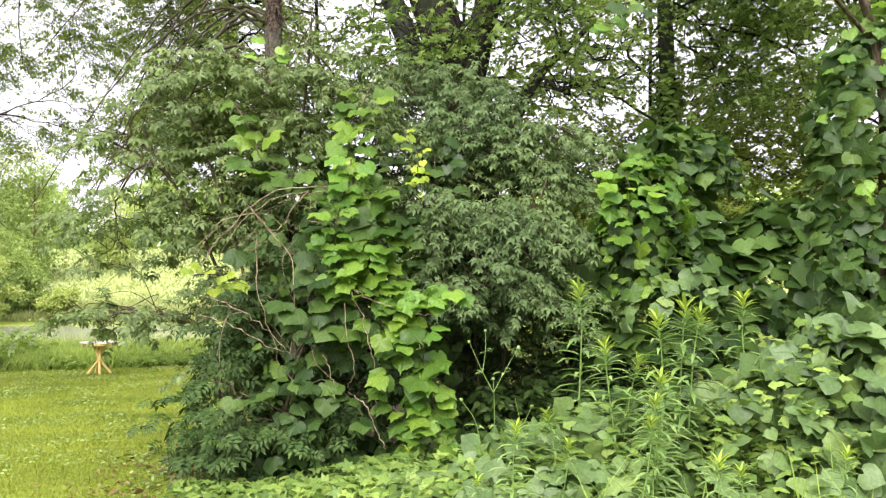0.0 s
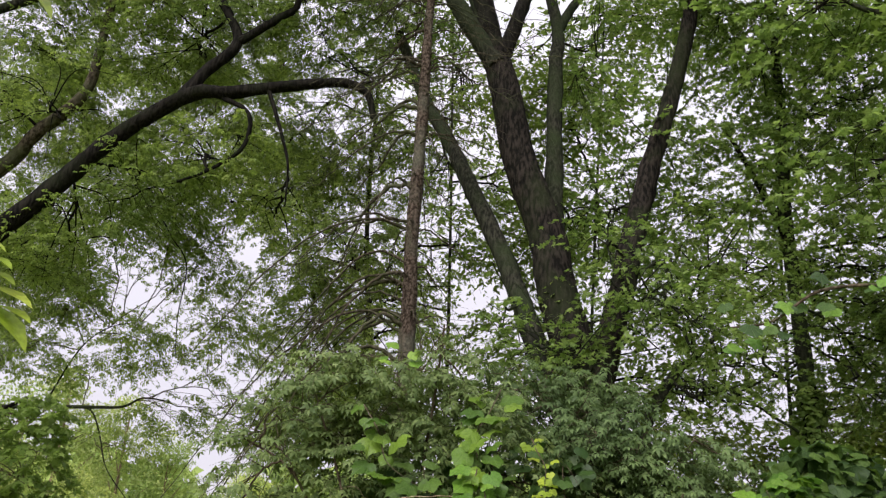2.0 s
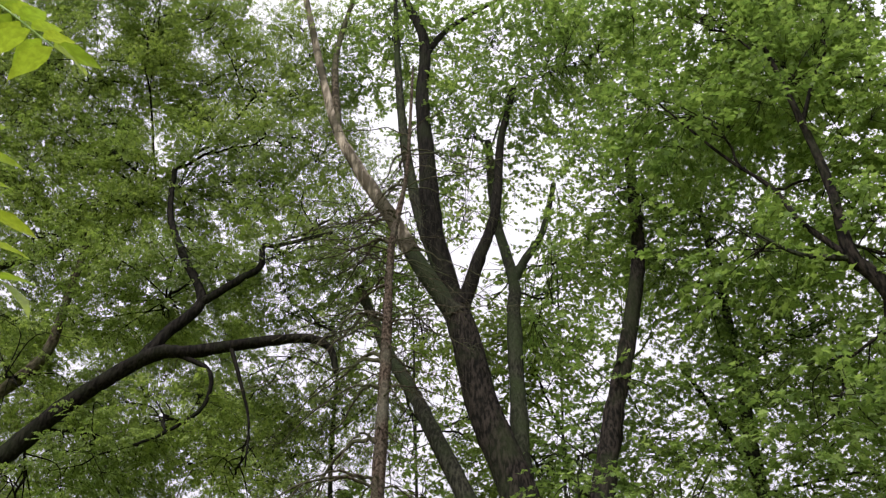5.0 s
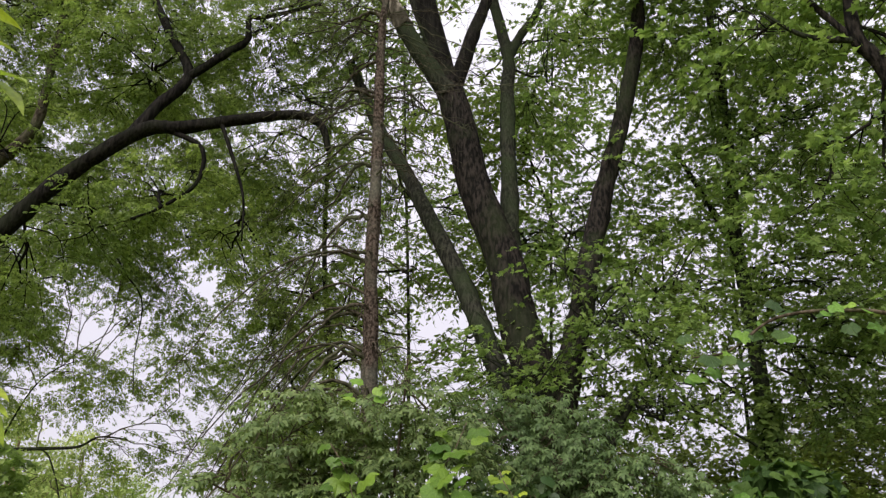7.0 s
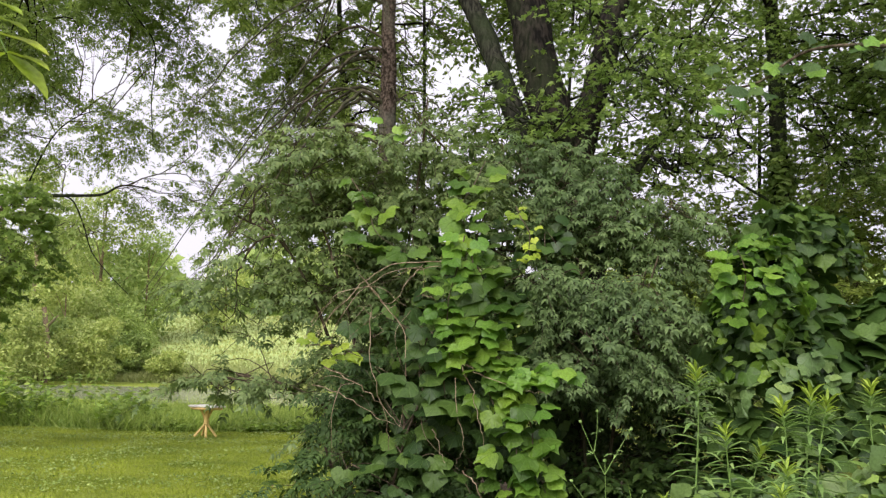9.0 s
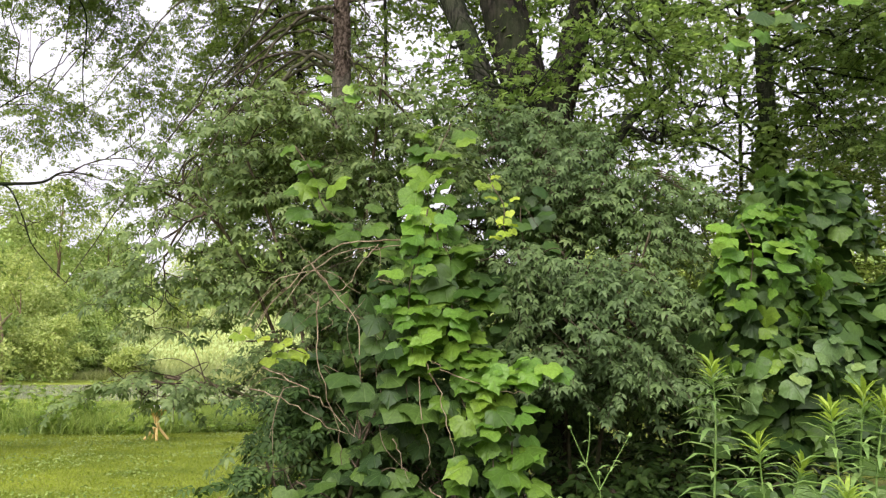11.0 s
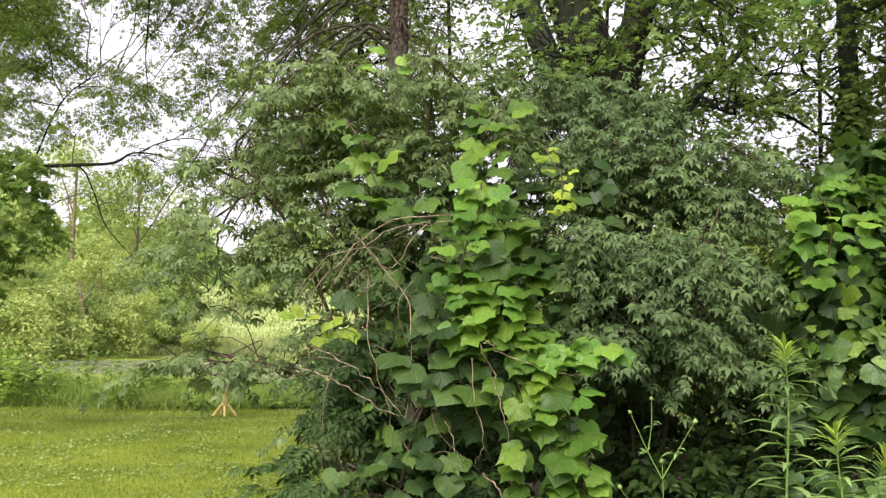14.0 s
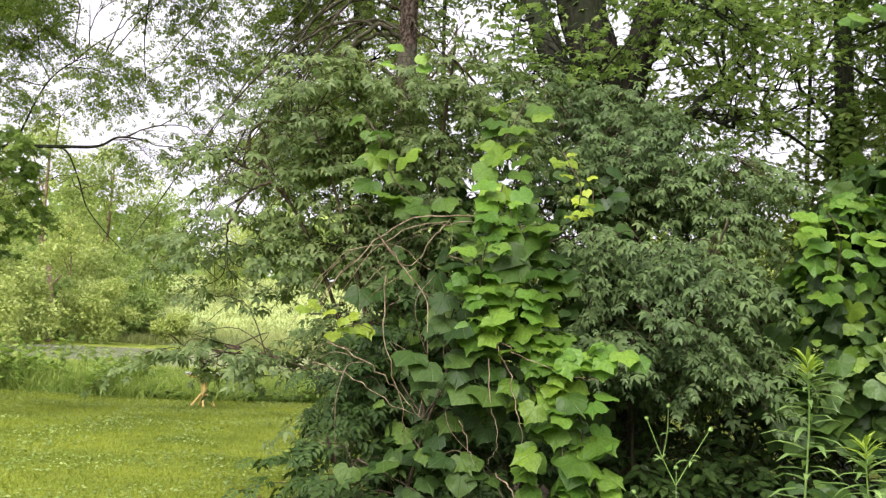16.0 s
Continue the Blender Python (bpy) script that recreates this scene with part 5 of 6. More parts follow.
strand(grape, [(-0.55, 6.9, 1.95), (-0.39, 6.88, 1.7), (-0.25, 6.85, 1.52), (-0.07, 6.82, 1.53), (0.15, 6.8, 1.6)], 0.048, 0.14, BRIGHT_LEAF, 0.08)
strand(grape, [(-0.47, 6.9, 1.66), (-0.4, 6.85, 1.34), (-0.22, 6.8, 1.14), (-0.19, 6.76, 0.91), (-0.1, 6.72, 0.72), (0.02, 6.7, 0.4)], 0.045, 0.145, MIXED_LEAF, 0.11)
strand(grape, [(-0.32, 6.9, 1.59), (-0.1, 6.85, 1.18), (-0.07, 6.8, 0.98), (0.0, 6.76, 0.75), (0.1, 6.7, 0.45)], 0.055, 0.14, BRIGHT_LEAF, 0.1)
strand(grape, [(-0.92, 7.0, 1.87), (-0.97, 6.95, 1.65), (-0.97, 6.9, 1.47), (-0.82, 6.9, 1.24)], 0.065, 0.155, VINE_LEAF, 0.1)
strand(grape, [(-0.8, 6.9, 1.7), (-0.78, 6.86, 1.5), (-0.76, 6.86, 1.3)], 0.1, 0.17, VINE_LEAF, 0.06)
strand(grape, [(-1.16, 7.0, 0.95), (-1.03, 6.95, 0.83), (-0.85, 6.9, 0.9), (-0.62, 6.85, 0.74), (-0.5, 6.82, 0.55)], 0.085, 0.125, VINE_LEAF, 0.11)
strand(grape, [(-1.52, 7.0, 0.79), (-1.29, 6.95, 0.7), (-1.13, 6.9, 0.64), (-0.9, 6.85, 0.5)], 0.09, 0.115, VINE_LEAF, 0.1)
strand(grape, [(-1.75, 7.6, 3.25), (-1.57, 7.5, 2.99), (-1.47, 7.4, 2.74), (-1.27, 7.35, 2.59), (-1.08, 7.3, 2.5)], 0.085, 0.14, MIXED_LEAF, 0.1)
strand(grape, [(-1.15, 7.4, 2.75), (-1.1, 7.3, 2.55), (-0.95, 7.25, 2.4)], 0.08, 0.15, VINE_LEAF, 0.1)
strand(grape, [(-0.54, 7.7, 3.45), (-0.63, 7.5, 3.18), (-0.71, 7.3, 2.97), (-0.67, 7.1, 2.73)], 0.075, 0.14, MIXED_LEAF, 0.08)
strand(grape, [(-1.52, 8.0, 3.87), (-1.53, 7.9, 3.65)], 0.07, 0.1, BRIGHT_LEAF, 0.07)
strand(grape, [(-0.25, 7.5, 3.0), (-0.21, 7.4, 2.89), (-0.13, 7.35, 2.74), (-0.13, 7.3, 2.59), (-0.1, 7.3, 2.43)], 0.062, 0.076, YELLOW_LEAF, 0.035)
strand(grape, [(-1.9, 7.0, 1.72), (-1.7, 6.95, 1.72), (-1.47, 6.95, 1.64)], 0.07, 0.085, YELLOW_LEAF, 0.05)
leaf_cover(grape, 55, sheet(-1.0, -0.25, 6.95, 7.15, 1.0, 2.45), 0.155, VINE_LEAF, face_up=1.2)
leaf_cover(grape, 48, sheet(-1.65, -0.85, 7.15, 7.45, 1.15, 2.3), 0.15, VINE_LEAF, face_up=1.2)
leaf_cover(grape, 40, sheet(-1.35, -0.8, 7.1, 7.4, 0.25, 1.1), 0.13, VINE_LEAF)
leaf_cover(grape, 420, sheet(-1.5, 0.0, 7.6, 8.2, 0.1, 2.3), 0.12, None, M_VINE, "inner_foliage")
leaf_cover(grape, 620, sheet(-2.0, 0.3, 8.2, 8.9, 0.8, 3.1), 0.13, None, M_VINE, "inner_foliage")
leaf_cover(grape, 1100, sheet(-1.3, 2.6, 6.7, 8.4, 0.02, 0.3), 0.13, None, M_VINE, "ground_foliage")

right_vine = thing("grape_vine", (2.5, 8.2, 0), "grape vine smothering a shrub in layered green leaves", "vine")
leaf_cover(right_vine, 90, bulge(1.95, 8.1, 1.75, 0.45, 0.45, 1.1), 0.132, MIXED_LEAF)
leaf_cover(right_vine, 75, bulge(1.95, 8.0, 2.2, 0.42, 0.42, 0.7), 0.125, BRIGHT_LEAF, face_up=1.3)
leaf_cover(right_vine, 150, bulge(1.95, 8.15, 1.75, 0.45, 0.45, 1.1), 0.13, VINE_LEAF)
leaf_cover(right_vine, 110, bulge(2.7, 8.0, 1.0, 0.7, 0.5, 0.8), 0.15, VINE_LEAF)
leaf_cover(right_vine, 60, bulge(2.15, 7.85, 1.3, 0.5, 0.4, 0.6), 0.145, PALE_LEAF)
leaf_cover(right_vine, 260, sheet(1.4, 3.6, 6.9, 7.7, 0.1, 0.8), 0.15, None, M_VINE, "lower_foliage")
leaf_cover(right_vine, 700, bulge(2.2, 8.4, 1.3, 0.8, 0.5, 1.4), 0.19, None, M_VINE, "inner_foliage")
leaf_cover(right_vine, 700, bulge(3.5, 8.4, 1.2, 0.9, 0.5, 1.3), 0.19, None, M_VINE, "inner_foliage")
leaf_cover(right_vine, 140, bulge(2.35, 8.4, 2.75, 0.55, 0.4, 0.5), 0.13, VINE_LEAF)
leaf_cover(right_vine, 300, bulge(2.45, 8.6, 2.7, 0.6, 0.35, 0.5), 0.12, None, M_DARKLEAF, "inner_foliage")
strand(right_vine, [(1.75, 8.0, 2.75), (1.75, 7.7, 2.5), (1.7, 7.6, 2.2)], 0.06, 0.13, BRIGHT_LEAF, 0.14)

post_vine = thing("grape_vine", (3.5, 6.9, 0), "vine climbing a slender trunk with large heart-shaped leaves", "vine")
limb(post_vine, "support_stem", [(3.7, 6.9, -0.1), (3.6, 6.9, 1.8), (3.6, 6.9, 3.4), (3.2, 6.7, 4.4)], 0.06, 0.03, M_TWIG, 8)
leaf_cover(post_vine, 210, bulge(3.55, 6.9, 2.4, 0.55, 0.5, 1.5, -0.9), 0.125, VINE_LEAF)
leaf_cover(post_vine, 30, bulge(3.5, 6.85, 3.0, 0.5, 0.5, 0.9, -0.9), 0.1, BRIGHT_LEAF)
leaf_cover(post_vine, 600, bulge(3.6, 7.1, 2.3, 0.5, 0.4, 1.5, -0.9), 0.13, None, M_VINE, "inner_foliage")
over = limb(post_vine, "bough", [(3.55, 6.9, 3.6), (2.8, 6.3, 3.9), (2.2, 5.9, 3.85), (1.65, 5.6, 3.7), (1.3, 5.5, 3.45), (1.05, 5.5, 3.4)], 0.02, 0.006, M_TWIG, 6)
for p in over[6::2]:
    for _ in range(2):
        put_leaf(post_vine, BRIGHT_LEAF if rng.random() < 0.55 else VINE_LEAF, p + rng.normal(0, 0.06, 3), (rng.normal(0, 0.6), -0.4, -0.6), (rng.normal(0, 0.3), -0.5, 0.9), float(rng.uniform(0.07, 0.12)))

mound = thing("grape_vine", (2.2, 5.2, 0), "mound of large pale grape leaves in the rough corner", "vine")


def mound_top(x, y):
    a = 1.32 * np.exp(-(((x - 2.6) / 0.95) ** 2 + ((y - 5.3) / 0.8) ** 2))
    b = 0.75 * np.exp(-(((x - 1.0) / 1.1) ** 2 + ((y - 5.4) / 0.9) ** 2))
    return np.maximum(a + b * 0.6, b) + 0.1


def mound_sample(n):
    x, y = rng.uniform(-0.7, 4.1, n), 5.2 + 1.25 * np.sign(rng.uniform(-1, 1, n)) * rng.random(n) ** 0.7 + 0.2 * np.sin(rng.uniform(0, 6.28, n))
    y = y + 0.25 * np.sin(x * 2.3) + 0.12 * np.sin(x * 5.1)
    z = mound_top(x, y)
    gxx = (mound_top(x + 0.05, y) - z) / 0.05
    gyy = (mound_top(x, y + 0.05) - z) / 0.05
    nr = unit(np.stack([-gxx, -gyy - 0.8, np.ones(n)], -1))
    return np.stack([x, y, z + rng.uniform(-0.12, 0.05, n)], -1), nr


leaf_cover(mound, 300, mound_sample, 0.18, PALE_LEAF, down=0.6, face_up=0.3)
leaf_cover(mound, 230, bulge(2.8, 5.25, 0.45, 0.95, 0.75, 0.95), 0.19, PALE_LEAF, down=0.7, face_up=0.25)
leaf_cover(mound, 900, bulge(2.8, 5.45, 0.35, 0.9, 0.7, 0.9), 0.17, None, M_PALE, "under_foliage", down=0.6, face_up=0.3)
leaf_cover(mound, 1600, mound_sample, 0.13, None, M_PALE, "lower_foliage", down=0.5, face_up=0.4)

# dry vine stems hung over the shrubs
tangle = thing("dry_vine_tangle", (-1.5, 7.0, 1.5), "tangle of dry pale vine stems over the shrub", "dead vines")
for pts, r in (([(-0.7, 7.1, 2.45), (-1.0, 6.95, 2.42), (-1.3, 6.9, 2.35), (-1.6, 6.9, 2.1), (-1.85, 6.9, 1.75)], 0.008),
               ([(-0.8, 7.1, 2.4), (-1.15, 6.95, 2.36), (-1.5, 6.9, 2.15), (-1.75, 6.9, 1.7)], 0.006),
               ([(-1.0, 7.0, 2.4), (-1.1, 6.85, 2.25), (-1.25, 6.85, 2.05), (-1.5, 6.9, 2.3)], 0.006),
               ([(-1.45, 6.95, 2.25), (-1.25, 6.85, 2.05), (-1.1, 6.85, 1.8), (-1.08, 6.85, 1.4), (-1.12, 6.9, 1.1)], 0.007),
               ([(-1.75, 6.9, 1.55), (-1.45, 6.85, 1.4), (-1.25, 6.85, 1.25), (-1.1, 6.85, 1.1)], 0.007),
               ([(-1.85, 6.95, 1.4), (-1.55, 6.85, 1.32), (-1.3, 6.85, 1.18), (-1.15, 6.85, 1.12)], 0.006),
               ([(-1.4, 6.95, 2.0), (-1.38, 6.9, 1.6), (-1.25, 6.9, 1.2), (-1.2, 6.95, 0.9)], 0.006),
               ([(-0.65, 6.75, 1.62), (-0.55, 6.7, 1.4), (-0.48, 6.7, 1.15), (-0.44, 6.72, 0.95)], 0.006),
               ([(-0.68, 6.75, 1.5), (-0.66, 6.7, 1.3), (-0.6, 6.72, 1.0), (-0.65, 6.75, 0.85)], 0.005),
               ([(-0.6, 6.75, 1.6), (-0.4, 6.7, 1.5), (-0.15, 6.7, 1.42), (0.05, 6.75, 1.4)], 0.005),
               ([(-0.85, 6.8, 1.1), (-0.78, 6.75, 0.95), (-0.74, 6.75, 0.85)], 0.005),
               ([(-0.6, 6.75, 0.8), (-0.5, 6.7, 0.7), (-0.4, 6.7, 0.5), (-0.36, 6.7, 0.4)], 0.008),
               ([(-1.9, 7.0, 1.9), (-1.65, 6.9, 2.15), (-1.35, 6.9, 2.2), (-1.1, 6.9, 2.05)], 0.005)):
    jig = smooth_path(pts, 5)
    jig[1:-1] += rng.normal(0, 0.008, (len(jig) - 2, 3))
    owned(part("stem", raw_mesh("stem", *tube_arrays(jig, r * 0.75, r * 0.35, 5), smooth=True), M_DRYVINE), tangle)


for _ in range(34):
    a = np.array([rng.uniform(-1.7, -0.9), rng.uniform(6.9, 7.15), rng.uniform(1.2, 2.4)])
    b_ = a + np.array([rng.uniform(-0.5, 0.4), rng.uniform(-0.1, 0.05), rng.uniform(-0.7, 0.1)])
    mid = (a + b_) / 2 + np.array([rng.normal(0, 0.08), -0.05, rng.uniform(0, 0.15)])
    jig = smooth_path([a, mid, b_], 6)
    owned(part("stem", raw_mesh("stem", *tube_arrays(jig, rng.uniform(0.0018, 0.0034), 0.0012, 5), smooth=True), M_DRYVINE if rng.random() < 0.6 else M_TWIG), tangle)


# ---- goldenrod and herbs in the rough corner ----
LANCE_MESH = raw_mesh("leaf", *LANCE, smooth=True)
LANCE_MESH.materials.append(M_GOLDROD)
TIP_MESH = raw_mesh("leaf", *LANCE, smooth=True)
TIP_MESH.materials.append(M_GOLDTIP)


def goldenrod(h):
    t = thing("goldenrod_plant", (0, 0, 0), "tall goldenrod with narrow leaves and yellow-green tip", "plant", "goldenrods in the rough corner")
    path = smooth_path([(0, 0, 0), (0.01, 0, h * 0.4), (0.03, 0.01, h * 0.8), (0.02, 0.0, h)], 6)
    part("stem", raw_mesh("stem", *tube_arrays(path, 0.006, 0.002, 6), smooth=True), M_STEM, t)
    n = 84
    for k in range(n):
        s = 0.25 + 0.75 * (k / 60) ** 0.85 if k < 60 else 0.9 + 0.1 * (k - 60) / 24
        a = k * 2.4
        out = 1.0 if s < 0.9 else 0.8
        y = Vector((math.cos(a) * out, math.sin(a) * out, (0.05 if s < 0.9 else 0.2 + 7 * (s - 0.9)) + rng.uniform(-0.25, 0.2))).normalized()
        x = y.cross(Vector((0, 0, 1))).normalized()
        z = x.cross(y)
        m = Matrix(((x.x, y.x, z.x, 0), (x.y, y.y, z.y, 0), (x.z, y.z, z.z, 0), (0, 0, 0, 1)))
        ob = new("leaf", TIP_MESH if s > 0.95 else LANCE_MESH)
        ob.parent = t
        p = path[int(round(s * (len(path) - 1)))]
        size = (0.14 if s < 0.8 else 0.11) * (1.0 if s < 0.92 else 0.74) * rng.uniform(0.8, 1.15)
        ob.matrix_basis = Matrix.Translation((p[0], p[1], s * h)) @ m @ Matrix.Diagonal((size * 0.9, size * 1.1, size, 1))
    return t


rods = [goldenrod(1.0), goldenrod(1.0), goldenrod(1.0)]
rods[0].matrix_basis = pose(0.93, 5.82, 0) @ Matrix.Scale(1.6, 4)
rods[1].matrix_basis = pose(1.36, 5.1, 0, 2, 3, 50) @ Matrix.Scale(1.5, 4)
rods[2].matrix_basis = pose(2.23, 6.0, 0, -2, 2, 120) @ Matrix.Scale(1.55, 4)
for x, y, z in ((1.28, 5.0, 1.42), (1.42, 5.2, 1.46), (1.12, 5.1, 1.28), (1.08, 4.6, 1.03), (0.35, 4.2, 0.93), (1.68, 4.0, 0.86), (1.44, 4.0, 0.76), (0.72, 4.9, 0.9),
                (-0.08, 5.0, 0.68), (1.0, 5.2, 1.18), (1.2, 4.9, 1.15), (0.55, 4.5, 0.8), (0.9, 4.3, 0.95), (0.15, 4.6, 0.62), (1.22, 3.9, 0.85)):
    src = rods[int(rng.integers(0, 3))]
    c = copy_thing(src, pose(x, y, 0, rng.uniform(-9, 9), rng.uniform(-9, 9), rng.uniform(0, 360)))
    c.scale = (z, z, z)

herb = thing("avens_herb", (0.45, 6.5, 0), "spindly herb with forked stems and small burs", "plant")
tips = []
for pts in ([(0.45, 6.5, 0), (0.45, 6.48, 0.6), (0.44, 6.46, 0.95)], [(0.44, 6.46, 0.85), (0.36, 6.45, 1.0), (0.26, 6.44, 1.22)], [(0.44, 6.46, 0.85), (0.52, 6.45, 1.0), (0.62, 6.44, 1.18)],
            [(0.36, 6.45, 1.0), (0.38, 6.44, 1.15), (0.38, 6.43, 1.3)], [(0.5, 6.5, 0), (0.62, 6.48, 0.5), (0.72, 6.46, 0.75)], [(0.4, 6.5, 0.1), (0.32, 6.46, 0.6), (0.2, 6.44, 0.8)]):
    owned(part("stem", tube_mesh("stem", pts, 0.004, 0.002, 5), M_STEM), herb)
    tips.append(pts[-1])
    for _ in range(4):
        put_leaf(herb, [LANCE_MESH], Vector(pts[1]) + Vector(rng.normal(0, 0.01, 3)), (rng.normal(), rng.normal() - 0.3, 0.1), (0, -0.3, 1), float(rng.uniform(0.06, 0.12)))
for tip in tips:
    bm = bmesh.new()
    bmesh.ops.create_icosphere(bm, subdivisions=1, radius=0.014)
    for v in bm.verts:
        v.co *= float(rng.uniform(0.7, 1.3))
    me = bpy.data.meshes.new("bur")
    bm.to_mesh(me)
    bm.free()
    b = part("bur", me, M_STEM)
    owned(b, herb)
    b.location = tip

n = 420
bx, by = rng.uniform(0.6, 3.4, n), rng.uniform(4.0, 6.2, n)
grass_patch("rough_grass", bx, by, 0.35, 0.95, 0.016, M_WEED, TALL, "long rough grass blades among the goldenrods", 0.35)
n = 6000
bx, by = rng.uniform(-0.7, 2.3, n), rng.uniform(3.9, 6.0, n)
bz = mound_top(bx, by) * rng.uniform(0.5, 1.05, n)
rough = part("rough_herbs", leaves_mesh("rough_herbs", TRILOBE, np.stack([bx, by, bz], -1), np.stack([rng.normal(0, 1, n), rng.normal(-0.3, 1, n), rng.uniform(-0.4, 0.4, n)], -1), np.array([0, -0.3, 1.0]) + rng.normal(0, 0.35, (n, 3)), rng.uniform(0.06, 0.12, n)), M_HERB)
n = 8200
bx, by = rng.uniform(-1.9, 3.4, n), rng.uniform(4.9, 6.9, n)
keep = by > 5.0 + 0.9 * np.clip((-bx), 0, 1.2) + 0.15 * np.sin(bx * 7)
bx, by = bx[keep], by[keep]
n = len(bx)
bz = rng.uniform(0.04, 0.42, n) * (1 - 0.6 * np.clip(-bx - 0.2, 0, 1))
low = part("low_herbs", leaves_mesh("low_herbs", MAPLE, np.stack([bx, by, bz], -1), np.stack([rng.normal(0, 1, n), rng.normal(-0.4, 1, n), rng.uniform(-0.4, 0.3, n)], -1), np.array([0, -0.35, 1.0]) + rng.normal(0, 0.35, (n, 3)), rng.uniform(0.06, 0.13, n)), M_HERB)
tagged(low, "low bright green leafy herbs at the thicket's foot", "herbs", kind="stuff")
tagged(rough, "mixed light green herb leaves in the rough corner", "herbs", kind="stuff")

# ---- sprigs hanging close over the path ----
near_tree = thing("walnut_sapling", (-4.6, 0.2, 0), "sapling with bright compound leaves hanging over the lawn", "tree")
P_N = limb(near_tree, "trunk", [(-4.6, 0.2, -0.1), (-4.5, 0.3, 2.5), (-4.0, 0.6, 4.2), (-2.8, 1.2, 4.5), (-1.9, 1.5, 4.15)], 0.05, 0.008, M_TWIG, 8)
WALNUT = raw_mesh("leaf", *OVAL, smooth=True)
WALNUT.materials.append(M_YELLOW1)
for pts in ([(-1.9, 1.5, 4.15), (-1.55, 1.35, 3.85), (-1.2, 1.24, 3.47)], [(-1.9, 1.5, 4.15), (-1.62, 1.5, 3.6), (-1.36, 1.57, 3.0)], [(-2.1, 1.5, 4.2), (-1.85, 1.7, 3.2), (-1.62, 1.88, 2.6), (-1.47, 1.95, 2.3)]):
    path = limb(near_tree, "sprig", pts, 0.005, 0.002, M_STEM, 5, 0.0)
    for k, p in enumerate(path[3:]):
        for s in (-1, 1):
            put_leaf(near_tree, [WALNUT], p, (s * 0.8 + 0.3, rng.normal(0, 0.3), -0.35), (rng.normal(0, 0.25), -0.2, 1), float(rng.uniform(0.11, 0.17)))
    put_leaf(near_tree, [WALNUT], path[-1], (0.7, 0.0, -0.6), (0, -0.2, 1), 0.17)

crown(near_tree, [P_N], [(-4.2, 0.4, 4.6, 0.8, 0.7, 0.6, 1.0), (-4.9, 0.2, 3.6, 0.7, 0.6, 0.6, 1.0), (-3.3, 0.9, 4.9, 0.6, 0.5, 0.4, 1.0)], OVAL, M_MAPLE, 0.12, 60, 10, 0.4, M_TWIG, 0.012)

# ---- far trees round the pond ----
def far_tree(x, y, h, w, material, name, label, clumps=22, per=330, trunk_mat=None):
    """A leaning trunk with limbs, and rounded clumps of leaves that are lit on top and dark between."""
    z = float(height(x, y))
    t = thing(name, (x, y, z), label, "tree", "trees round the pond")
    lean = rng.uniform(-0.3, 0.3)
    path = limb(t, "trunk", [(x, y, z - 0.3), (x + lean, y, z + h * 0.4), (x + lean * 1.6, y, z + h * 0.85)], 0.014 * h, 0.005 * h, trunk_mat or M_FARBARK, 8)
    pos, al, fc, sz = [], [], [], []
    for q in range(clumps):
        k = 0.06 + 0.86 * (q + rng.random()) / clumps
        rad = w * math.sqrt(max(0.06, 1 - ((k - 0.42) / 0.62) ** 2))
        a, f = rng.uniform(0, 6.28), rng.random() ** 0.5
        rc = w * rng.uniform(0.26, 0.44)
        c = np.array([x + math.cos(a) * (rad - rc * 0.6) * f, y + math.sin(a) * (rad - rc * 0.6) * f, z + k * h])
        if q % 3 == 0:
            st = path[int(len(path) * 0.8 * k)]
            owned(part("limb", raw_mesh("limb", *tube_arrays(smooth_path([st, (st + c) / 2 + (0, 0, 0.1 * rc), c], 3), 0.005 * h, 0.002 * h, 5), smooth=True), trunk_mat or M_FARBARK), t)
        d = unit(rng.normal(0, 1, (per, 3)))
        d[:, 2] = np.abs(d[:, 2]) * np.where(rng.random(per) < 0.72, 1, -0.7)
        lump = 1 + 0.25 * np.sin(d[:, 0:1] * 5 + q) * np.sin(d[:, 2:3] * 6 + 2 * q)
        pos.append(c + d * rc * lump * rng.random((per, 1)) ** 0.28 * np.array([1.1, 1.1, 0.72]))
        al.append(d * 0.6 + rng.normal(0, 0.5, (per, 3)) - np.array([0, 0, 0.35]))
        fc.append(d + np.array([0, 0, 0.5]) + rng.normal(0, 0.4, (per, 3)))
        sz.append(rng.uniform(0.16, 0.34, per) * (0.75 + 0.035 * h))
    owned(part("crown", leaves_mesh("crown", DIAMOND, np.concatenate(pos), np.concatenate(al), np.concatenate(fc), np.concatenate(sz)), material, kind="stuff"), t)
    return t


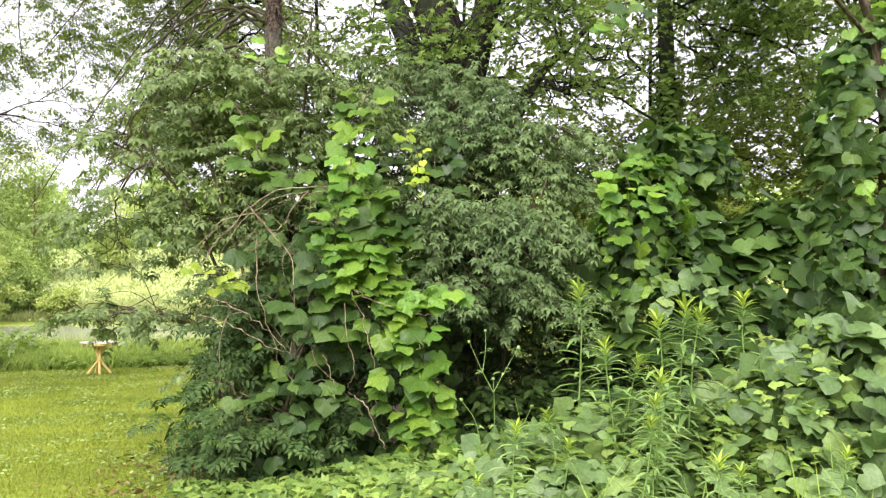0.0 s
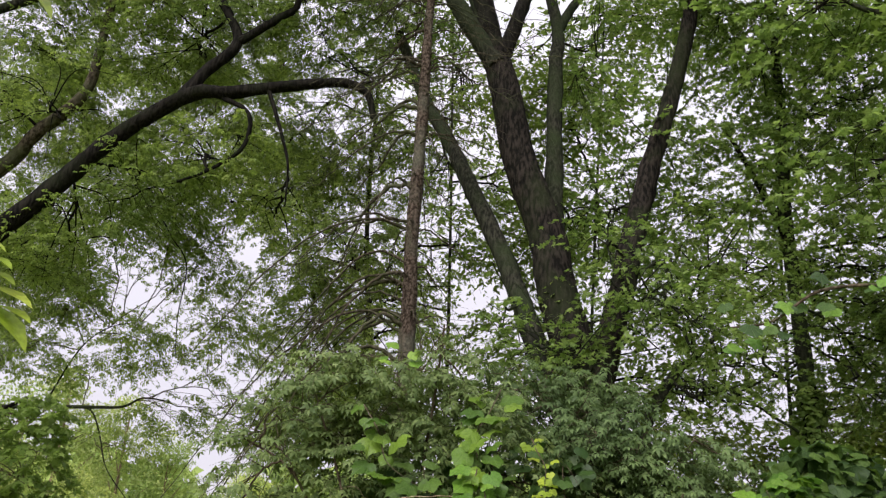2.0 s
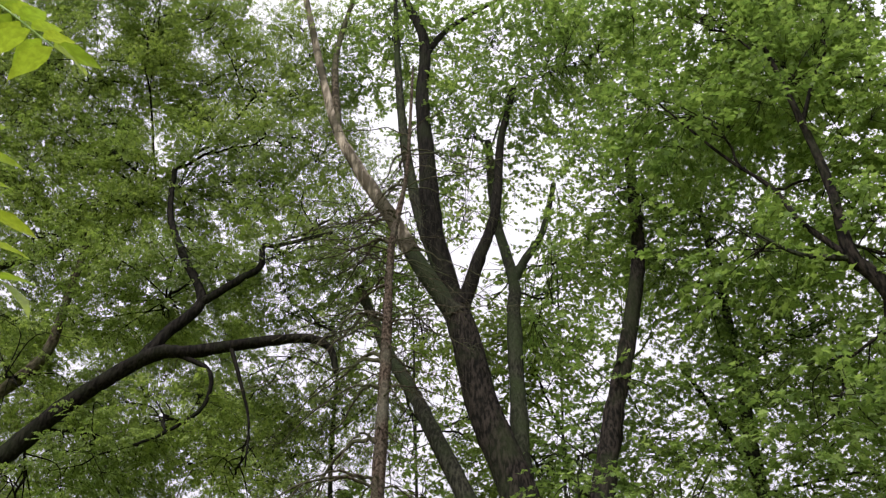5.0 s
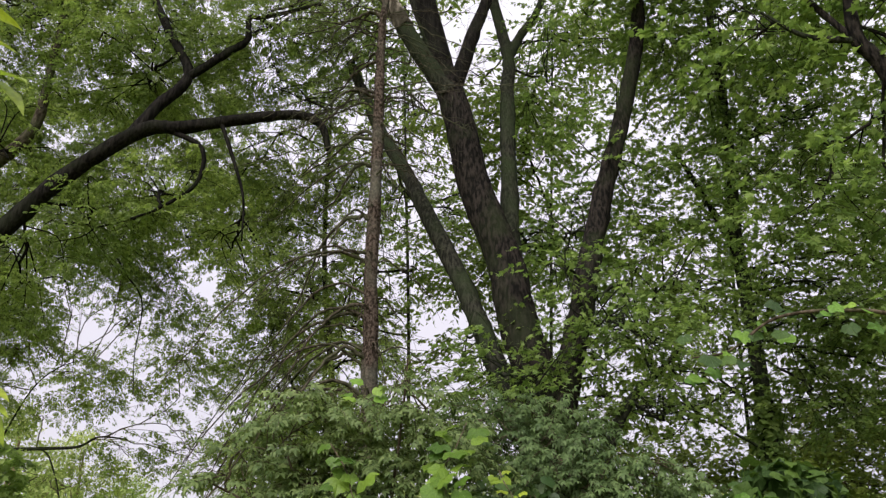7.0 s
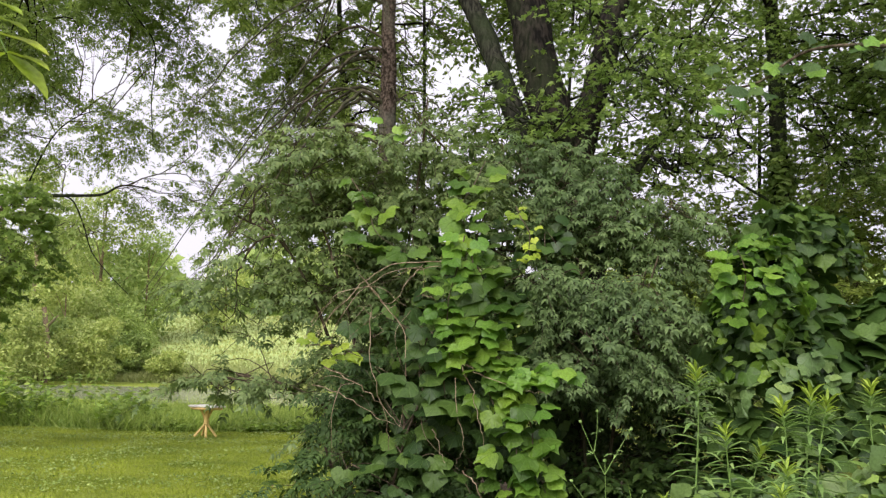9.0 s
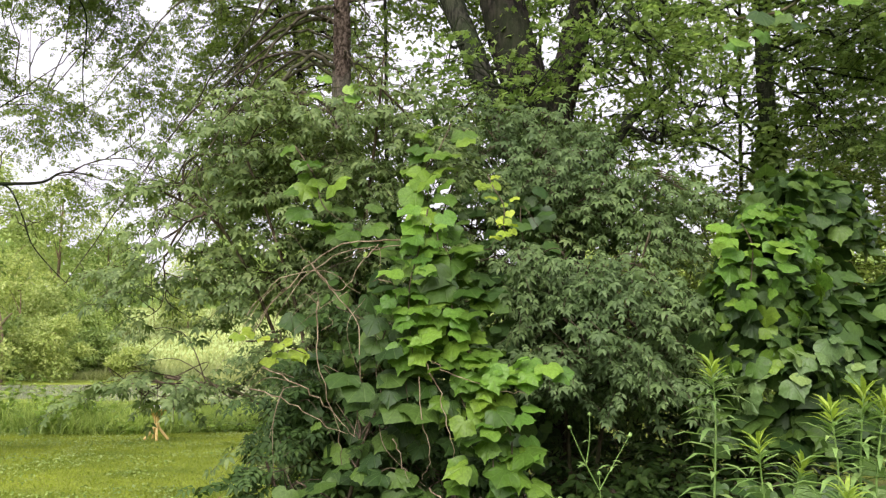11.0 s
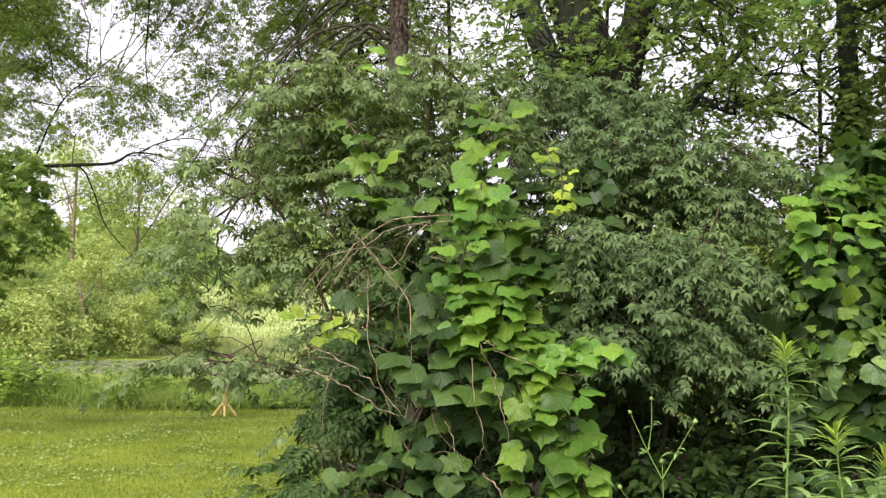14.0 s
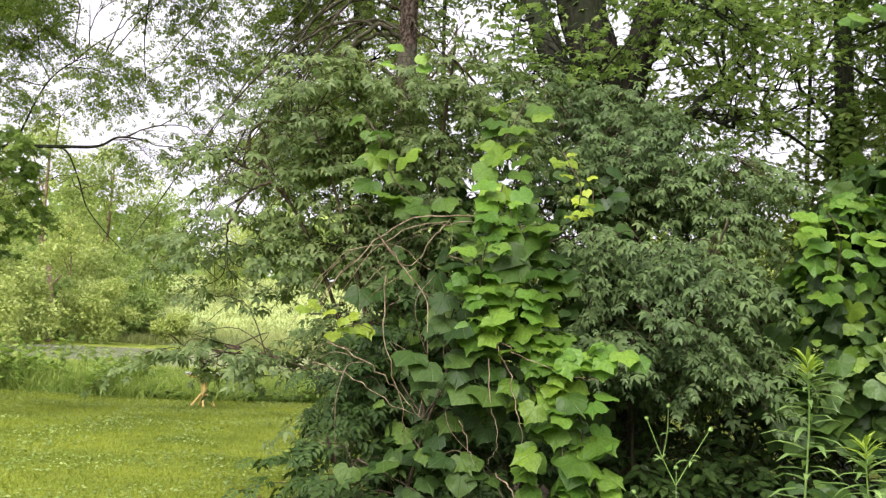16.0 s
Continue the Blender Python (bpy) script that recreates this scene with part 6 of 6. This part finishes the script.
# the tree at (-33.4, 58) takes the dark leaf colour as shade under its neighbours
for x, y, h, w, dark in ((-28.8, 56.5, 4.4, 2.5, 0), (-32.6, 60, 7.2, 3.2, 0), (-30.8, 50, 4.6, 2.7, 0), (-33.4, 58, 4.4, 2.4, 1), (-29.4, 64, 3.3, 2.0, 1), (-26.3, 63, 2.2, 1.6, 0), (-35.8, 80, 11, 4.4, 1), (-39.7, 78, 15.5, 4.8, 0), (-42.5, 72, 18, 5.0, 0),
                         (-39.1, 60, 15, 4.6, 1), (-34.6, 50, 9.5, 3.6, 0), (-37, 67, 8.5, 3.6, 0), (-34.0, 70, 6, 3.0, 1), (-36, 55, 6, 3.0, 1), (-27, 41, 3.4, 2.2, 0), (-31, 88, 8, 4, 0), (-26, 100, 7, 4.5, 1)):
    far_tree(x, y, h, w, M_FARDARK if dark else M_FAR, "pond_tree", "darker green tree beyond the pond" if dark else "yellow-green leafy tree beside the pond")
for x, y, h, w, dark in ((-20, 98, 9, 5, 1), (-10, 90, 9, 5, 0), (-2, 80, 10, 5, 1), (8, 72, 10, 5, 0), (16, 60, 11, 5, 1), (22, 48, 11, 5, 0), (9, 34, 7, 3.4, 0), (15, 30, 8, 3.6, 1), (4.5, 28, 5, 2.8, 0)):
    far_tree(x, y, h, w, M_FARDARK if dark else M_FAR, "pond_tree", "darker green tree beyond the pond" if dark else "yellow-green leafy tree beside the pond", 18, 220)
snagt = thing("broken_snag", (-30.6, 53.5, 0), "broken brown tree stump standing among bushes", "dead tree")
limb(snagt, "trunk", [(-30.4, 53.5, -0.4), (-30.45, 53.5, 2.0), (-30.7, 53.5, 3.6), (-30.9, 53.5, 4.7)], 0.2, 0.15, M_FARBARK, 10, 0.15, "brown splintered trunk")
limb(snagt, "limb", [(-30.6, 53.5, 3.4), (-30.2, 53.5, 3.9), (-29.9, 53.5, 4.2)], 0.1, 0.04, M_FARBARK, 8, 0.15)

# distant woods that close the horizon
n = 42000
wa = rng.uniform(0, 2 * np.pi, n)
wrad = rng.uniform(115, 150, n)
wx, wy = wrad * np.cos(wa), wrad * np.sin(wa)
tall = 9 + 5 * np.sin(wa * 9) * np.sin(wa * 23 + 1) + 2.0 * np.sin(wa * 61)
wz = height(wx, wy) + tall * rng.random(n) ** 0.8
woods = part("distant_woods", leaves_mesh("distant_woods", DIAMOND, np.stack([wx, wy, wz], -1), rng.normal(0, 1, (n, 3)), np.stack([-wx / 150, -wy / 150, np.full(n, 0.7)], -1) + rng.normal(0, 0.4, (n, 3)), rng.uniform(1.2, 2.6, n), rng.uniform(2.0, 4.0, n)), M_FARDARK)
tagged(woods, "distant green woods along the horizon", "woods", kind="stuff")
